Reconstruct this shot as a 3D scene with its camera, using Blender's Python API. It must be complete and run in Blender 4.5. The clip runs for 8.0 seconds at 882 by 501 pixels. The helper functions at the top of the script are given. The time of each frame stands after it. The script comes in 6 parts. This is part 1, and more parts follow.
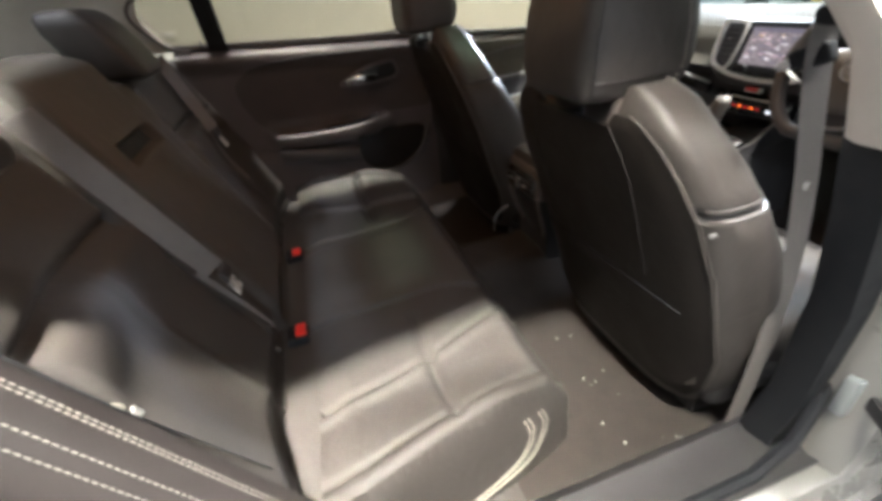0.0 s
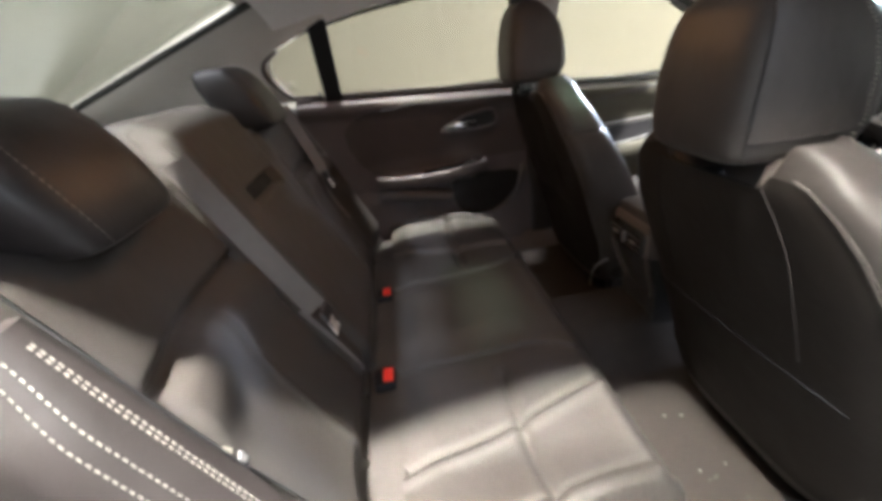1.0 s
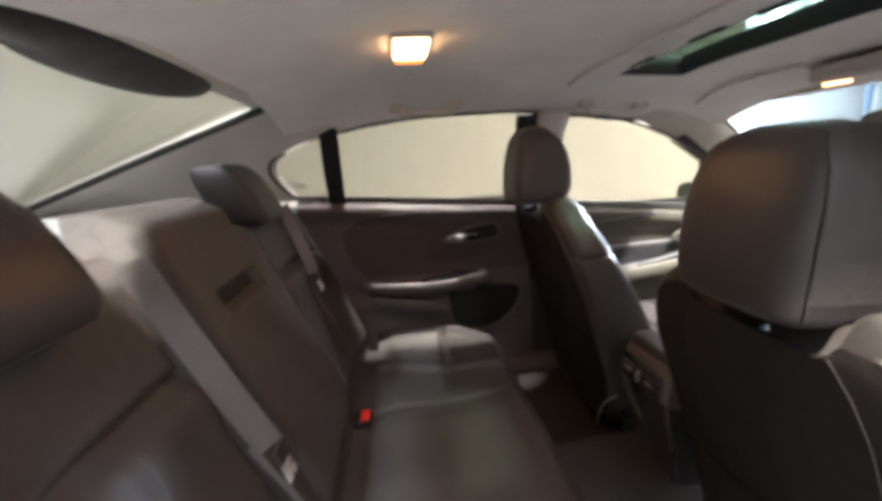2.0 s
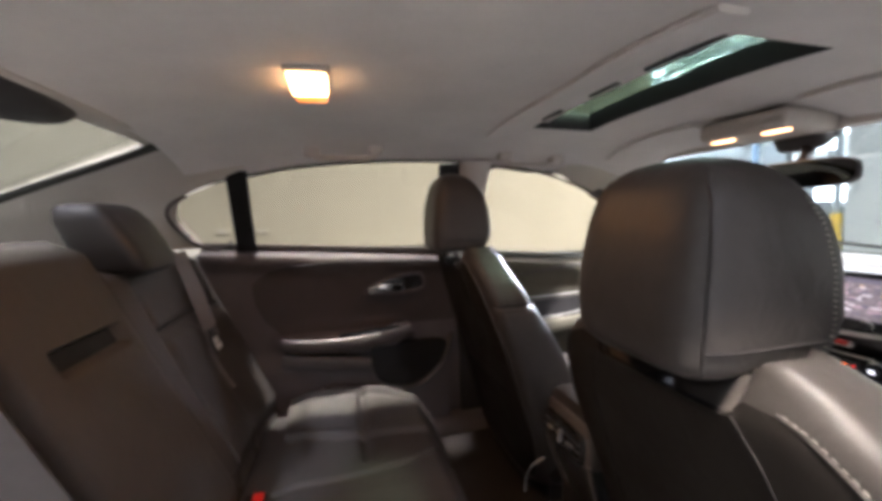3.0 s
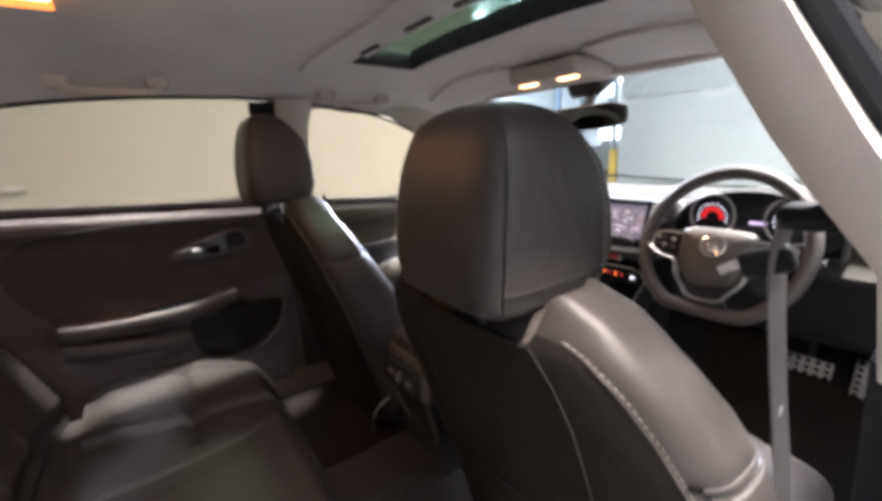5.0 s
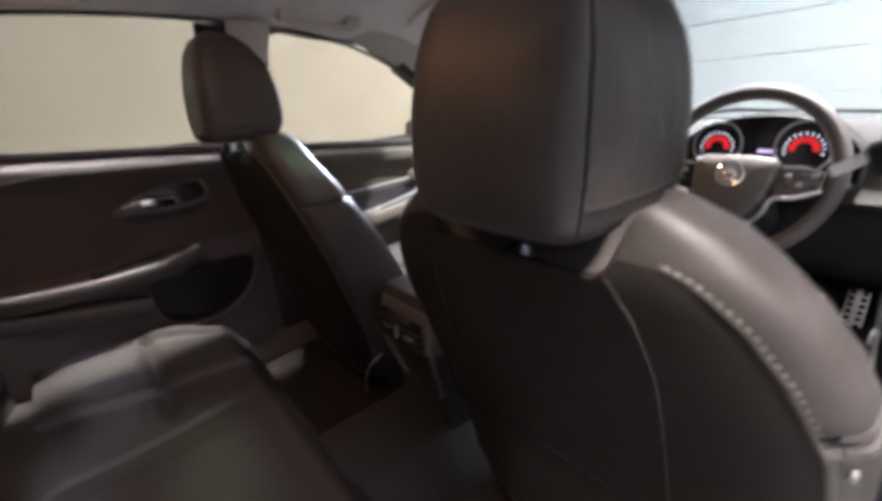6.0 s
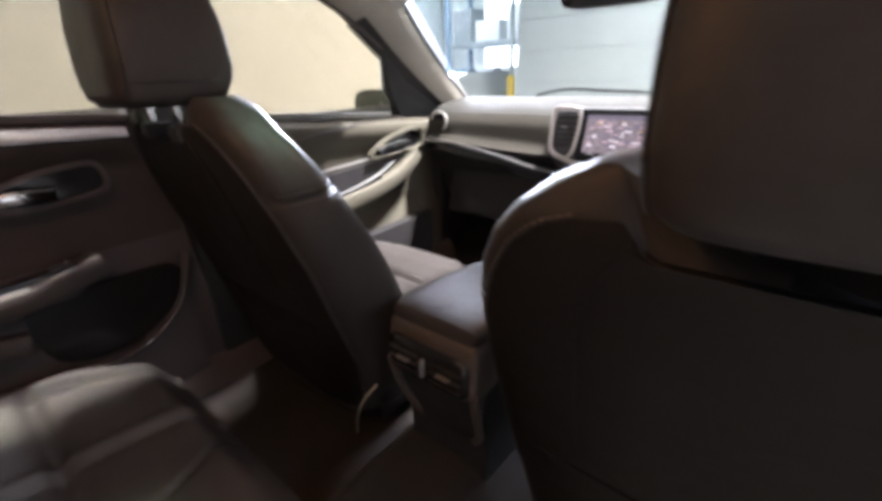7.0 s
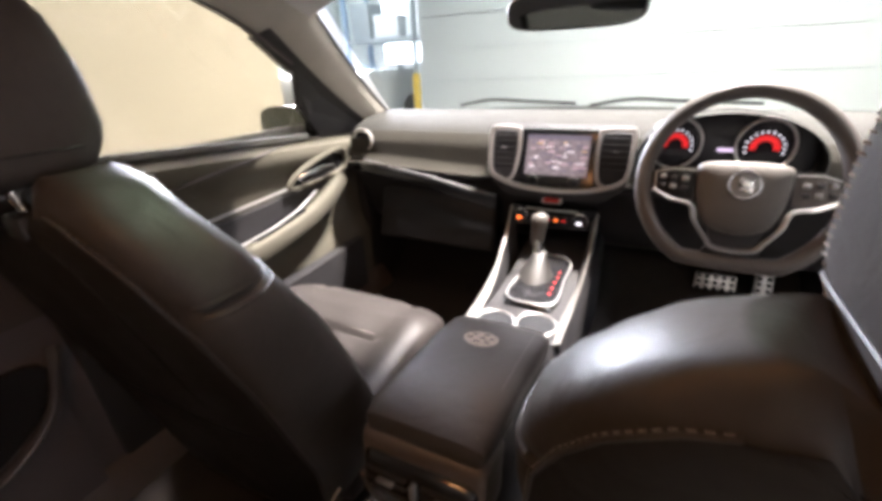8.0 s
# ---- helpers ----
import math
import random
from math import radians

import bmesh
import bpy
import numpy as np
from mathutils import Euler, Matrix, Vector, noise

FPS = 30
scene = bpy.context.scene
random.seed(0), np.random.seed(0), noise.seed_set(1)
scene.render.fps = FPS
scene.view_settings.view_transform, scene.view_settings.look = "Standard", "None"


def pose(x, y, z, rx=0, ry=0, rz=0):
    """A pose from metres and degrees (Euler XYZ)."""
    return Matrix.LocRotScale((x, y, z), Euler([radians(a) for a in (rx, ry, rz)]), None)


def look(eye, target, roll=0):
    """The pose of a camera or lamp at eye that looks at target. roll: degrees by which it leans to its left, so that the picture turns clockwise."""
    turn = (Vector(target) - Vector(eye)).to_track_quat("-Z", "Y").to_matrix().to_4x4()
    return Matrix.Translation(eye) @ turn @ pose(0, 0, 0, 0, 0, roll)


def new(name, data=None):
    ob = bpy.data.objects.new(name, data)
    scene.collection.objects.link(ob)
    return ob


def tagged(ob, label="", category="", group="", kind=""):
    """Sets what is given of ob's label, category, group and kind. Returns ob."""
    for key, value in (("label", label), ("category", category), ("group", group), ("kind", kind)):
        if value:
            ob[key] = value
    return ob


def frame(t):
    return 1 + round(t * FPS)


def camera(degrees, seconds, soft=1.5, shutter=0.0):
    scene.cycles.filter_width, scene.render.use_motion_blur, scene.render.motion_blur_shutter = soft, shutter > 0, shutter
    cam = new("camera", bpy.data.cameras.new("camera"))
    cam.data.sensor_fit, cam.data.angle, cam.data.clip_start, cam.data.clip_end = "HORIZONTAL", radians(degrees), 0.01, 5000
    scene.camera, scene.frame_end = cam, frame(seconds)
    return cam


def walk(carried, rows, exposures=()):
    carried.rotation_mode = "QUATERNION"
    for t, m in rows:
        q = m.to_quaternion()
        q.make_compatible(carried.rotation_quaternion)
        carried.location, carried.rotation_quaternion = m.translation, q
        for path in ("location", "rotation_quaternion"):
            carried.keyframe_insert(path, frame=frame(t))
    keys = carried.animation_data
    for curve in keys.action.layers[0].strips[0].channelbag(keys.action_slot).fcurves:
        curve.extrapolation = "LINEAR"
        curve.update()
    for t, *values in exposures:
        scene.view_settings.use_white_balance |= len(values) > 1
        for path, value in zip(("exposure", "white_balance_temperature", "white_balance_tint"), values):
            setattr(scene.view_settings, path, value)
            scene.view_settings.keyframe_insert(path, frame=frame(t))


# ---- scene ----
cam = camera(93.2, 8.0, soft=4.2, shutter=0.5)
EXPOSURES = [(0, 0.96, 5900, 10), (1.0, 1.18, 5800, 11), (1.5, 1.40, 5850, 13), (3.0, 1.16, 5950, 18), (4.7, 1.14, 5900, 20), (6.0, 0.90, 5750, 21), (7.0, 1.08, 5850, 19), (7.5, 1.08, 6150, 19), (8.0, 1.08, 6250, 20)]
PATH = [
    (0, (1.086, 1.011, 1.098), (-0.554, 1.439, 0.036), -6.9),
    (0.5, (1.081, 0.978, 1.12), (-0.634, 1.266, 0.132), -7.8),
    (1, (1.031, 0.972, 1.115), (-0.769, 1.089, 0.251), -8.1),
    (1.5, (0.969, 0.984, 1.12), (-0.924, 1.039, 0.479), -6.1),
    (1.7, (0.946, 0.982, 1.123), (-0.978, 1.077, 0.585), -4.6),
    (2.8, (0.868, 1.072, 1.106), (-1.084, 1.463, 0.913), -1.9),
    (3, (0.858, 1.085, 1.095), (-1.08, 1.549, 0.921), -1.8),
    (3.5, (0.831, 1.104, 1.07), (-1.047, 1.769, 0.897), -1.7),
    (4, (0.817, 1.118, 1.074), (-0.975, 1.978, 0.853), -1.9),
    (4.5, (0.826, 1.137, 1.095), (-0.869, 2.149, 0.778), -2.4),
    (4.7, (0.832, 1.146, 1.101), (-0.827, 2.199, 0.726), -2.6),
    (5.8, (0.757, 1.125, 1.086), (-0.735, 2.282, 0.426), -4.4),
    (6, (0.711, 1.143, 1.04), (-0.761, 2.316, 0.364), -4.3),
    (6.5, (0.577, 1.161, 0.988), (-0.775, 2.451, 0.274), -3.8),
    (7, (0.409, 1.159, 1.013), (-0.774, 2.571, 0.234), -2.4),
    (7.5, (0.302, 1.21, 1.047), (-0.699, 2.743, 0.241), -2.6),
    (8, (0.243, 1.253, 1.082), (-0.595, 2.874, 0.261), -2.7),
]
walk(cam, [(t, look(eye, target, roll)) for t, eye, target, roll in PATH], EXPOSURES)


# ---- world and large lights ----
world = bpy.data.worlds.new("world")
scene.world = world
world.use_nodes = True
wn = world.node_tree
sky = wn.nodes.new("ShaderNodeTexSky")
sky.sky_type, sky.sun_disc = "NISHITA", False
sky.sun_elevation, sky.sun_rotation = radians(40), radians(-60)
wn.links.new(sky.outputs[0], wn.nodes["Background"].inputs[0])
wn.nodes["Background"].inputs[1].default_value = 0.1


def area_lamp(name, loc, target, sx, sy, watts, color, beam=180):
    data = bpy.data.lights.new(name, "AREA")
    data.shape, data.size, data.size_y, data.energy, data.color = "RECTANGLE", sx, sy, watts, color
    data.spread = radians(beam)
    ob = new(name, data)
    ob.matrix_world = look(loc, target)
    return ob


# ---- materials ----
def mat(name, base, rough=0.6, metal=0.0, vary=0.15, scale=14.0, bump=0.0, bump_scale=300.0, alt=None, spec=0.5, coat=0.0, wear=0.1, crease=0.0):
    """A surface with blotches at two scales, uneven gloss and fine relief."""
    m = bpy.data.materials.new(name)
    m.use_nodes = True
    nt = m.node_tree
    p = nt.nodes["Principled BSDF"]
    co = nt.nodes.new("ShaderNodeTexCoord")
    big = nt.nodes.new("ShaderNodeTexNoise")
    big.inputs["Scale"].default_value, big.inputs["Detail"].default_value = scale, 5
    fine = nt.nodes.new("ShaderNodeTexNoise")
    fine.inputs["Scale"].default_value, fine.inputs["Detail"].default_value = scale * 12, 3
    add = nt.nodes.new("ShaderNodeMath")
    add.operation = "MULTIPLY_ADD"
    add.inputs[1].default_value = 0.35
    nt.links.new(co.outputs["Object"], big.inputs["Vector"])
    nt.links.new(co.outputs["Object"], fine.inputs["Vector"])
    nt.links.new(fine.outputs["Fac"], add.inputs[0])
    nt.links.new(big.outputs["Fac"], add.inputs[2])
    ramp = nt.nodes.new("ShaderNodeValToRGB")
    a = [c * (1 - vary) for c in base]
    b = [min(1, c * (1 + vary)) for c in (alt or base)]
    ramp.color_ramp.elements[0].position, ramp.color_ramp.elements[0].color = 0.42, (*a, 1)
    ramp.color_ramp.elements[1].position, ramp.color_ramp.elements[1].color = 0.92, (*b, 1)
    nt.links.new(add.outputs[0], ramp.inputs[0])
    nt.links.new(ramp.outputs[0], p.inputs["Base Color"])
    rr = nt.nodes.new("ShaderNodeMapRange")
    rr.inputs["From Min"].default_value, rr.inputs["From Max"].default_value = 0.4, 0.95
    rr.inputs["To Min"].default_value, rr.inputs["To Max"].default_value = max(0.02, rough - wear), min(1, rough + wear)
    nt.links.new(add.outputs[0], rr.inputs["Value"])
    nt.links.new(rr.outputs[0], p.inputs["Roughness"])
    p.inputs["Metallic"].default_value = metal
    p.inputs["Specular IOR Level"].default_value = spec
    p.inputs["Coat Weight"].default_value = coat
    if bump:
        tex = nt.nodes.new("ShaderNodeTexVoronoi")
        tex.inputs["Scale"].default_value = bump_scale
        nt.links.new(co.outputs["Object"], tex.inputs["Vector"])
        bp = nt.nodes.new("ShaderNodeBump")
        bp.inputs["Strength"].default_value, bp.inputs["Distance"].default_value = bump, 0.002
        nt.links.new(tex.outputs["Distance"], bp.inputs["Height"])
        nt.links.new(bp.outputs[0], p.inputs["Normal"])
        if crease:
            soft = nt.nodes.new("ShaderNodeTexNoise")
            soft.inputs["Scale"].default_value, soft.inputs["Detail"].default_value, soft.inputs["Distortion"].default_value = 22, 4, 0.8
            nt.links.new(co.outputs["Object"], soft.inputs["Vector"])
            b2 = nt.nodes.new("ShaderNodeBump")
            b2.inputs["Strength"].default_value, b2.inputs["Distance"].default_value = crease, 0.006
            nt.links.new(soft.outputs["Fac"], b2.inputs["Height"])
            nt.links.new(b2.outputs[0], bp.inputs["Normal"])
    return m


def glow(name, color, strength):
    m = bpy.data.materials.new(name)
    m.use_nodes = True
    p = m.node_tree.nodes["Principled BSDF"]
    p.inputs["Base Color"].default_value = (*color, 1)
    p.inputs["Emission Color"].default_value = (*color, 1)
    p.inputs["Emission Strength"].default_value = strength
    return m


def pane_glass(name, tint, gloss=1.0):
    m = bpy.data.materials.new(name)
    m.use_nodes = True
    nt = m.node_tree
    nt.nodes.remove(nt.nodes["Principled BSDF"])
    tr = nt.nodes.new("ShaderNodeBsdfTransparent")
    tr.inputs[0].default_value = (*tint, 1)
    gl = nt.nodes.new("ShaderNodeBsdfGlossy")
    gl.inputs["Roughness"].default_value = 0.02
    gl.inputs[0].default_value = (gloss, gloss, gloss, 1)
    lw = nt.nodes.new("ShaderNodeLayerWeight")
    po = nt.nodes.new("ShaderNodeMath")
    po.operation = "POWER"
    po.inputs[1].default_value = 5.0
    fr = nt.nodes.new("ShaderNodeMath")
    fr.operation = "MULTIPLY_ADD"
    fr.inputs[1].default_value, fr.inputs[2].default_value = 0.5, 0.03
    nt.links.new(lw.outputs["Facing"], po.inputs[0])
    nt.links.new(po.outputs[0], fr.inputs[0])
    mix = nt.nodes.new("ShaderNodeMixShader")
    nt.links.new(fr.outputs[0], mix.inputs[0])
    nt.links.new(tr.outputs[0], mix.inputs[1])
    nt.links.new(gl.outputs[0], mix.inputs[2])
    nt.links.new(mix.outputs[0], nt.nodes["Material Output"].inputs[0])
    return m


LEATHER = mat("leather", (0.042, 0.0365, 0.0345), 0.5, spec=0.40, crease=0.30, vary=0.22, scale=7, bump=0.10, bump_scale=900, wear=0.09)
LEATHER_BENCH = mat("bench_leather", (0.050, 0.0455, 0.0435), 0.62, spec=0.30, vary=0.18, scale=8, bump=0.12, bump_scale=900, crease=0.3)
THREAD = mat("thread", (0.17, 0.155, 0.14), 0.8, vary=0.1, scale=60)
THREAD_PALE = mat("pale_thread", (0.40, 0.37, 0.33), 0.8, vary=0.1, scale=60)
THREAD_BOLSTER = mat("grey_thread", (0.27, 0.25, 0.23), 0.8, vary=0.1, scale=60)
# Darker leather copy carries the rear headrests' shade; dark seams use it too.
LEATHER_DARK = mat("shaded_dark_leather", (0.022, 0.0185, 0.019), 0.5, spec=0.42, vary=0.2, scale=8, bump=0.1, bump_scale=900, crease=0.25)
PIPING = mat("piping", (0.062, 0.054, 0.052), 0.55, vary=0.1, scale=40)
# Dark vinyl with the seat backs' shade put into its base colour.
BACK_VINYL_SHADED = mat("shaded_seat_back_vinyl", (0.0140, 0.0115, 0.0105), 0.6, spec=0.24, crease=0.2, vary=0.2, scale=8, bump=0.12, bump_scale=800)
HARD_BLACK = mat("black_plastic", (0.030, 0.029, 0.031), 0.48, spec=0.35, vary=0.15, scale=16, bump=0.15, bump_scale=900)
GLOSS_BLACK = mat("gloss_black", (0.017, 0.017, 0.019), 0.12, vary=0.1, scale=10, wear=0.05)
TRIM_BROWN = mat("door_trim", (0.085, 0.070, 0.070), 0.6, vary=0.15, scale=10, bump=0.3, bump_scale=500)
ARM_PAD = mat("armrest_pad", (0.066, 0.057, 0.056), 0.5, vary=0.12, scale=14, bump=0.1, bump_scale=800)
TRIM_SUEDE = mat("suede_trim", (0.058, 0.046, 0.045), 0.85, vary=0.18, scale=12, bump=0.2, bump_scale=900)
SHELF_CLOTH = mat("parcel_shelf_cloth", (0.20, 0.205, 0.19), 0.95, vary=0.1, scale=14, bump=0.3, bump_scale=1100)
HEADLINER = mat("headliner_cloth", (0.68, 0.655, 0.645), 0.95, vary=0.07, scale=7, bump=0.25, bump_scale=1200)
PILLAR = mat("pillar_plastic", (0.47, 0.435, 0.405), 0.65, vary=0.06, scale=10, bump=0.1, bump_scale=700)
PILLAR_FRONT = mat("front_pillar_cloth", (0.44, 0.415, 0.365), 0.8, vary=0.08, scale=12, bump=0.2, bump_scale=900)
PILLAR_DARK = mat("brown_console_plastic", (0.085, 0.068, 0.060), 0.45, vary=0.1, scale=20)
# Dark brown leather, lowered further to put the bolster's shade in its colour.
BOLSTER_SHADED = mat("shaded_bolster_leather", (0.021, 0.0175, 0.0175), 0.5, spec=0.34, vary=0.15, scale=9, bump=0.1, bump_scale=900, crease=0.2)
CARPET = mat("carpet", (0.027, 0.022, 0.0195), 0.98, vary=0.3, scale=30, bump=0.8, bump_scale=500)
BELT = mat("belt_webbing", (0.125, 0.115, 0.112), 0.7, vary=0.1, scale=60, bump=0.4, bump_scale=1500)
CHROME = mat("chrome", (0.82, 0.82, 0.83), 0.12, 1.0, vary=0.03, scale=30, wear=0.05)
BLADE = mat("brushed_steel", (0.78, 0.78, 0.78), 0.3, 0.45, vary=0.05, scale=40)
SATIN = mat("satin_silver", (0.58, 0.57, 0.56), 0.38, 0.55, vary=0.05, scale=40)
SATIN_DARK = mat("dull_silver", (0.30, 0.30, 0.30), 0.45, 0.6, vary=0.08, scale=40)
RED = mat("red_button", (0.75, 0.03, 0.02), 0.35, vary=0.05, scale=40)
PAINT = mat("silver_paint", (0.16, 0.156, 0.15), 0.3, vary=0.04, scale=6, coat=0.6)
RUBBER = mat("rubber_seal", (0.011, 0.012, 0.015), 0.7, spec=0.25, vary=0.15, scale=30)
DASH_TOP = mat("dash_top", (0.027, 0.027, 0.0235), 0.85, spec=0.35, vary=0.1, scale=12, bump=0.4, bump_scale=700)
DASH_MID = mat("dash_pad", (0.042, 0.039, 0.031), 0.8, spec=0.3, vary=0.12, scale=12, bump=0.35, bump_scale=500)
DOOR_TAN = mat("front_door_trim", (0.100, 0.093, 0.073), 0.78, spec=0.25, vary=0.12, scale=12, bump=0.3, bump_scale=500)
WALL_CREAM = mat("cream_paint", (0.40, 0.372, 0.305), 0.7, vary=0.04, scale=1.2)
WALL_WHITE = mat("white_panel", (0.50, 0.505, 0.495), 0.55, vary=0.03, scale=1.0)
CONCRETE = mat("sealed_concrete", (0.17, 0.165, 0.16), 0.5, vary=0.15, scale=2.0, bump=0.2, bump_scale=80)
TRUSS_WHITE = mat("pale_truss_paint", (0.55, 0.56, 0.56), 0.5, vary=0.08, scale=4)
STEEL = mat("grey_steel", (0.28, 0.30, 0.31), 0.5, 0.4, vary=0.12, scale=6)
YELLOW = mat("yellow_paint", (0.65, 0.42, 0.05), 0.45, vary=0.12, scale=8)
BLUE = mat("blue_grey_paint", (0.16, 0.22, 0.30), 0.5, vary=0.12, scale=8)
DOME_GLOW = glow("dome_lens_glow", (1.0, 0.54, 0.20), 13.0)
MAP_GLOW = glow("map_lens_glow", (1.0, 0.5, 0.2), 4.0)
DAY_GLOW = glow("daylit_pane_glow", (0.92, 0.97, 1.0), 5.0)
PANEL_GLOW = glow("lamp_panel_glow", (1.0, 0.95, 0.86), 12.0)
RED_GLOW = glow("dial_red_glow", (0.7, 0.02, 0.02), 0.45)
AMBER_GLOW = glow("amber_glow", (1.0, 0.16, 0.02), 1.5)
WHITE_GLOW = glow("dial_white_glow", (0.9, 0.9, 0.95), 1.0)
# Side, rear and windscreen tints deepened to dim the bright walls outside.
SIDE_GLASS = pane_glass("side_glass", (0.70, 0.69, 0.64))
REAR_GLASS = pane_glass("rear_glass", (0.84, 0.85, 0.81))
WIND_GLASS = pane_glass("windscreen_glass", (0.67, 0.715, 0.71))
ROOF_GLASS = pane_glass("sunroof_glass", (0.27, 0.325, 0.285))
# Low mirror colours put darker reflections into the glass itself.
MIRROR_DIM = mat("wing_mirror_glass", (0.15, 0.165, 0.155), 0.05, 1.0, vary=0.01, wear=0.01)
MIRROR_DARK = mat("dark_reflection_glass", (0.16, 0.17, 0.18), 0.03, 1.0, vary=0.01, wear=0.01)


# ---- mesh helpers ----
def thing(name, at, label, category, group="", kind=""):
    ob = new(name)
    ob.location = at
    ob.empty_display_size = 0.05
    bpy.context.view_layer.update()
    return tagged(ob, label, category, group, kind)


def base_of(ob):
    p = Vector((0, 0, 0))
    while ob is not None:
        p = p + Vector(ob.location)
        ob = ob.parent
    return p


def part(name, bm, material, parent=None, label="", smooth=True, kind=""):
    """Links a bmesh, given in world places, as one mesh object under its thing or part."""
    at = base_of(parent)
    bmesh.ops.translate(bm, verts=bm.verts, vec=-at)
    bmesh.ops.recalc_face_normals(bm, faces=bm.faces)
    me = bpy.data.meshes.new(name)
    bm.to_mesh(me)
    bm.free()
    me.materials.append(material)
    if smooth:
        me.shade_smooth()
        me.set_sharp_from_angle(angle=radians(42))
    ob = new(name, me)
    ob.parent = parent
    if label:
        ob["label"] = label
    if kind:
        ob["kind"] = kind
    return ob


def single(name, bm, material, label, category, group="", kind="", smooth=True):
    return tagged(part(name, bm, material, None, "", smooth), label, category, group, kind)


def join(*bms):
    out = bmesh.new()
    for b in bms:
        me = bpy.data.meshes.new("tmp")
        b.to_mesh(me)
        b.free()
        out.from_mesh(me)
        bpy.data.meshes.remove(me)
    return out


def rbox(x0, x1, y0, y1, z0, z1, r=0.006, seg=2, m=None):
    """A box with rounded edges; m turns it about its own middle."""
    bm = bmesh.new()
    bmesh.ops.create_cube(bm, size=1)
    c = Vector(((x0 + x1) / 2, (y0 + y1) / 2, (z0 + z1) / 2))
    for v in bm.verts:
        v.co = Vector((v.co.x * (x1 - x0), v.co.y * (y1 - y0), v.co.z * (z1 - z0)))
    if r:
        bmesh.ops.bevel(bm, geom=list(bm.edges), offset=min(r, 0.49 * min(x1 - x0, y1 - y0, z1 - z0)), segments=seg, affect="EDGES", profile=0.5)
    if m is not None:
        bmesh.ops.transform(bm, matrix=m, verts=bm.verts)
    bmesh.ops.translate(bm, verts=bm.verts, vec=c)
    return bm


def loft(rings, cap=True, closed=True):
    bm = bmesh.new()
    vs = [[bm.verts.new(p) for p in ring] for ring in rings]
    n = len(rings[0])
    for a, b in zip(vs, vs[1:]):
        for i in range(n if closed else n - 1):
            j = (i + 1) % n
            bm.faces.new((a[i], a[j], b[j], b[i]))
    if cap and closed:
        bm.faces.new(vs[0][::-1])
        bm.faces.new(vs[-1])
    return bm


def smooth_line(pts, n=6, closed=False):
    """A Catmull-Rom line through the points."""
    P = [Vector(p) for p in pts]
    out = []
    count = len(P) if closed else len(P) - 1
    for i in range(count):
        if closed:
            a, b, c, d = P[i - 1], P[i], P[(i + 1) % len(P)], P[(i + 2) % len(P)]
        else:
            a, b, c, d = P[max(i - 1, 0)], P[i], P[i + 1], P[min(i + 2, len(P) - 1)]
        for k in range(n):
            t = k / n
            out.append(0.5 * ((2 * b) + (c - a) * t + (2 * a - 5 * b + 4 * c - d) * t * t + (3 * b - a - 3 * c + d) * t ** 3))
    if not closed:
        out.append(P[-1])
    return out


def tube(pts, r, n=8, closed=False, flat=None, up=(0, 0, 1)):
    """A round or, with flat=(width, height), a flat bar along a line."""
    P = [Vector(p) for p in pts]
    rings = []
    for i, p in enumerate(P):
        if closed:
            d = P[(i + 1) % len(P)] - P[i - 1]
        else:
            d = P[min(i + 1, len(P) - 1)] - P[max(i - 1, 0)]
        d.normalize()
        s = d.cross(Vector(up))
        if s.length < 1e-4:
            s = d.cross(Vector((0, 1, 0)))
        s.normalize()
        t = s.cross(d)
        ring = []
        for k in range(n):
            a = 2 * math.pi * k / n
            if flat:
                c, q = math.cos(a), math.sin(a)
                u = math.copysign(abs(c) ** 0.45, c) * flat[0] / 2
                w = math.copysign(abs(q) ** 0.45, q) * flat[1] / 2
            else:
                u, w = r * math.cos(a), r * math.sin(a)
            ring.append(p + s * u + t * w)
        rings.append(ring)
    if closed:
        rings.append(rings[0])
        bm = loft(rings, cap=False)
        bmesh.ops.remove_doubles(bm, verts=bm.verts, dist=1e-6)
        return bm
    return loft(rings)


def slab(nu, nv, front, back):
    """A closed solid between two surfaces front(u, v) and back(u, v)."""
    bm = bmesh.new()
    F = [[bm.verts.new(front(i / nu, j / nv)) for j in range(nv + 1)] for i in range(nu + 1)]
    B = [[bm.verts.new(back(i / nu, j / nv)) for j in range(nv + 1)] for i in range(nu + 1)]
    for i in range(nu):
        for j in range(nv):
            bm.faces.new((F[i][j], F[i + 1][j], F[i + 1][j + 1], F[i][j + 1]))
            bm.faces.new((B[i][j], B[i][j + 1], B[i + 1][j + 1], B[i + 1][j]))
    for i in range(nu):
        bm.faces.new((F[i][0], B[i][0], B[i + 1][0], F[i + 1][0]))
        bm.faces.new((F[i][nv], F[i + 1][nv], B[i + 1][nv], B[i][nv]))
    for j in range(nv):
        bm.faces.new((F[0][j], F[0][j + 1], B[0][j + 1], B[0][j]))
        bm.faces.new((F[nu][j], B[nu][j], B[nu][j + 1], F[nu][j + 1]))
    return bm


def plate(outline, depth):
    """A closed plate from a flat outline of places, thickened by the vector depth."""
    d = Vector(depth)
    bm = bmesh.new()
    a = [bm.verts.new(p) for p in outline]
    b = [bm.verts.new(Vector(p) + d) for p in outline]
    bm.faces.new(a)
    bm.faces.new(b[::-1])
    n = len(a)
    for i in range(n):
        bm.faces.new((a[i], b[i], b[(i + 1) % n], a[(i + 1) % n]))
    return bm


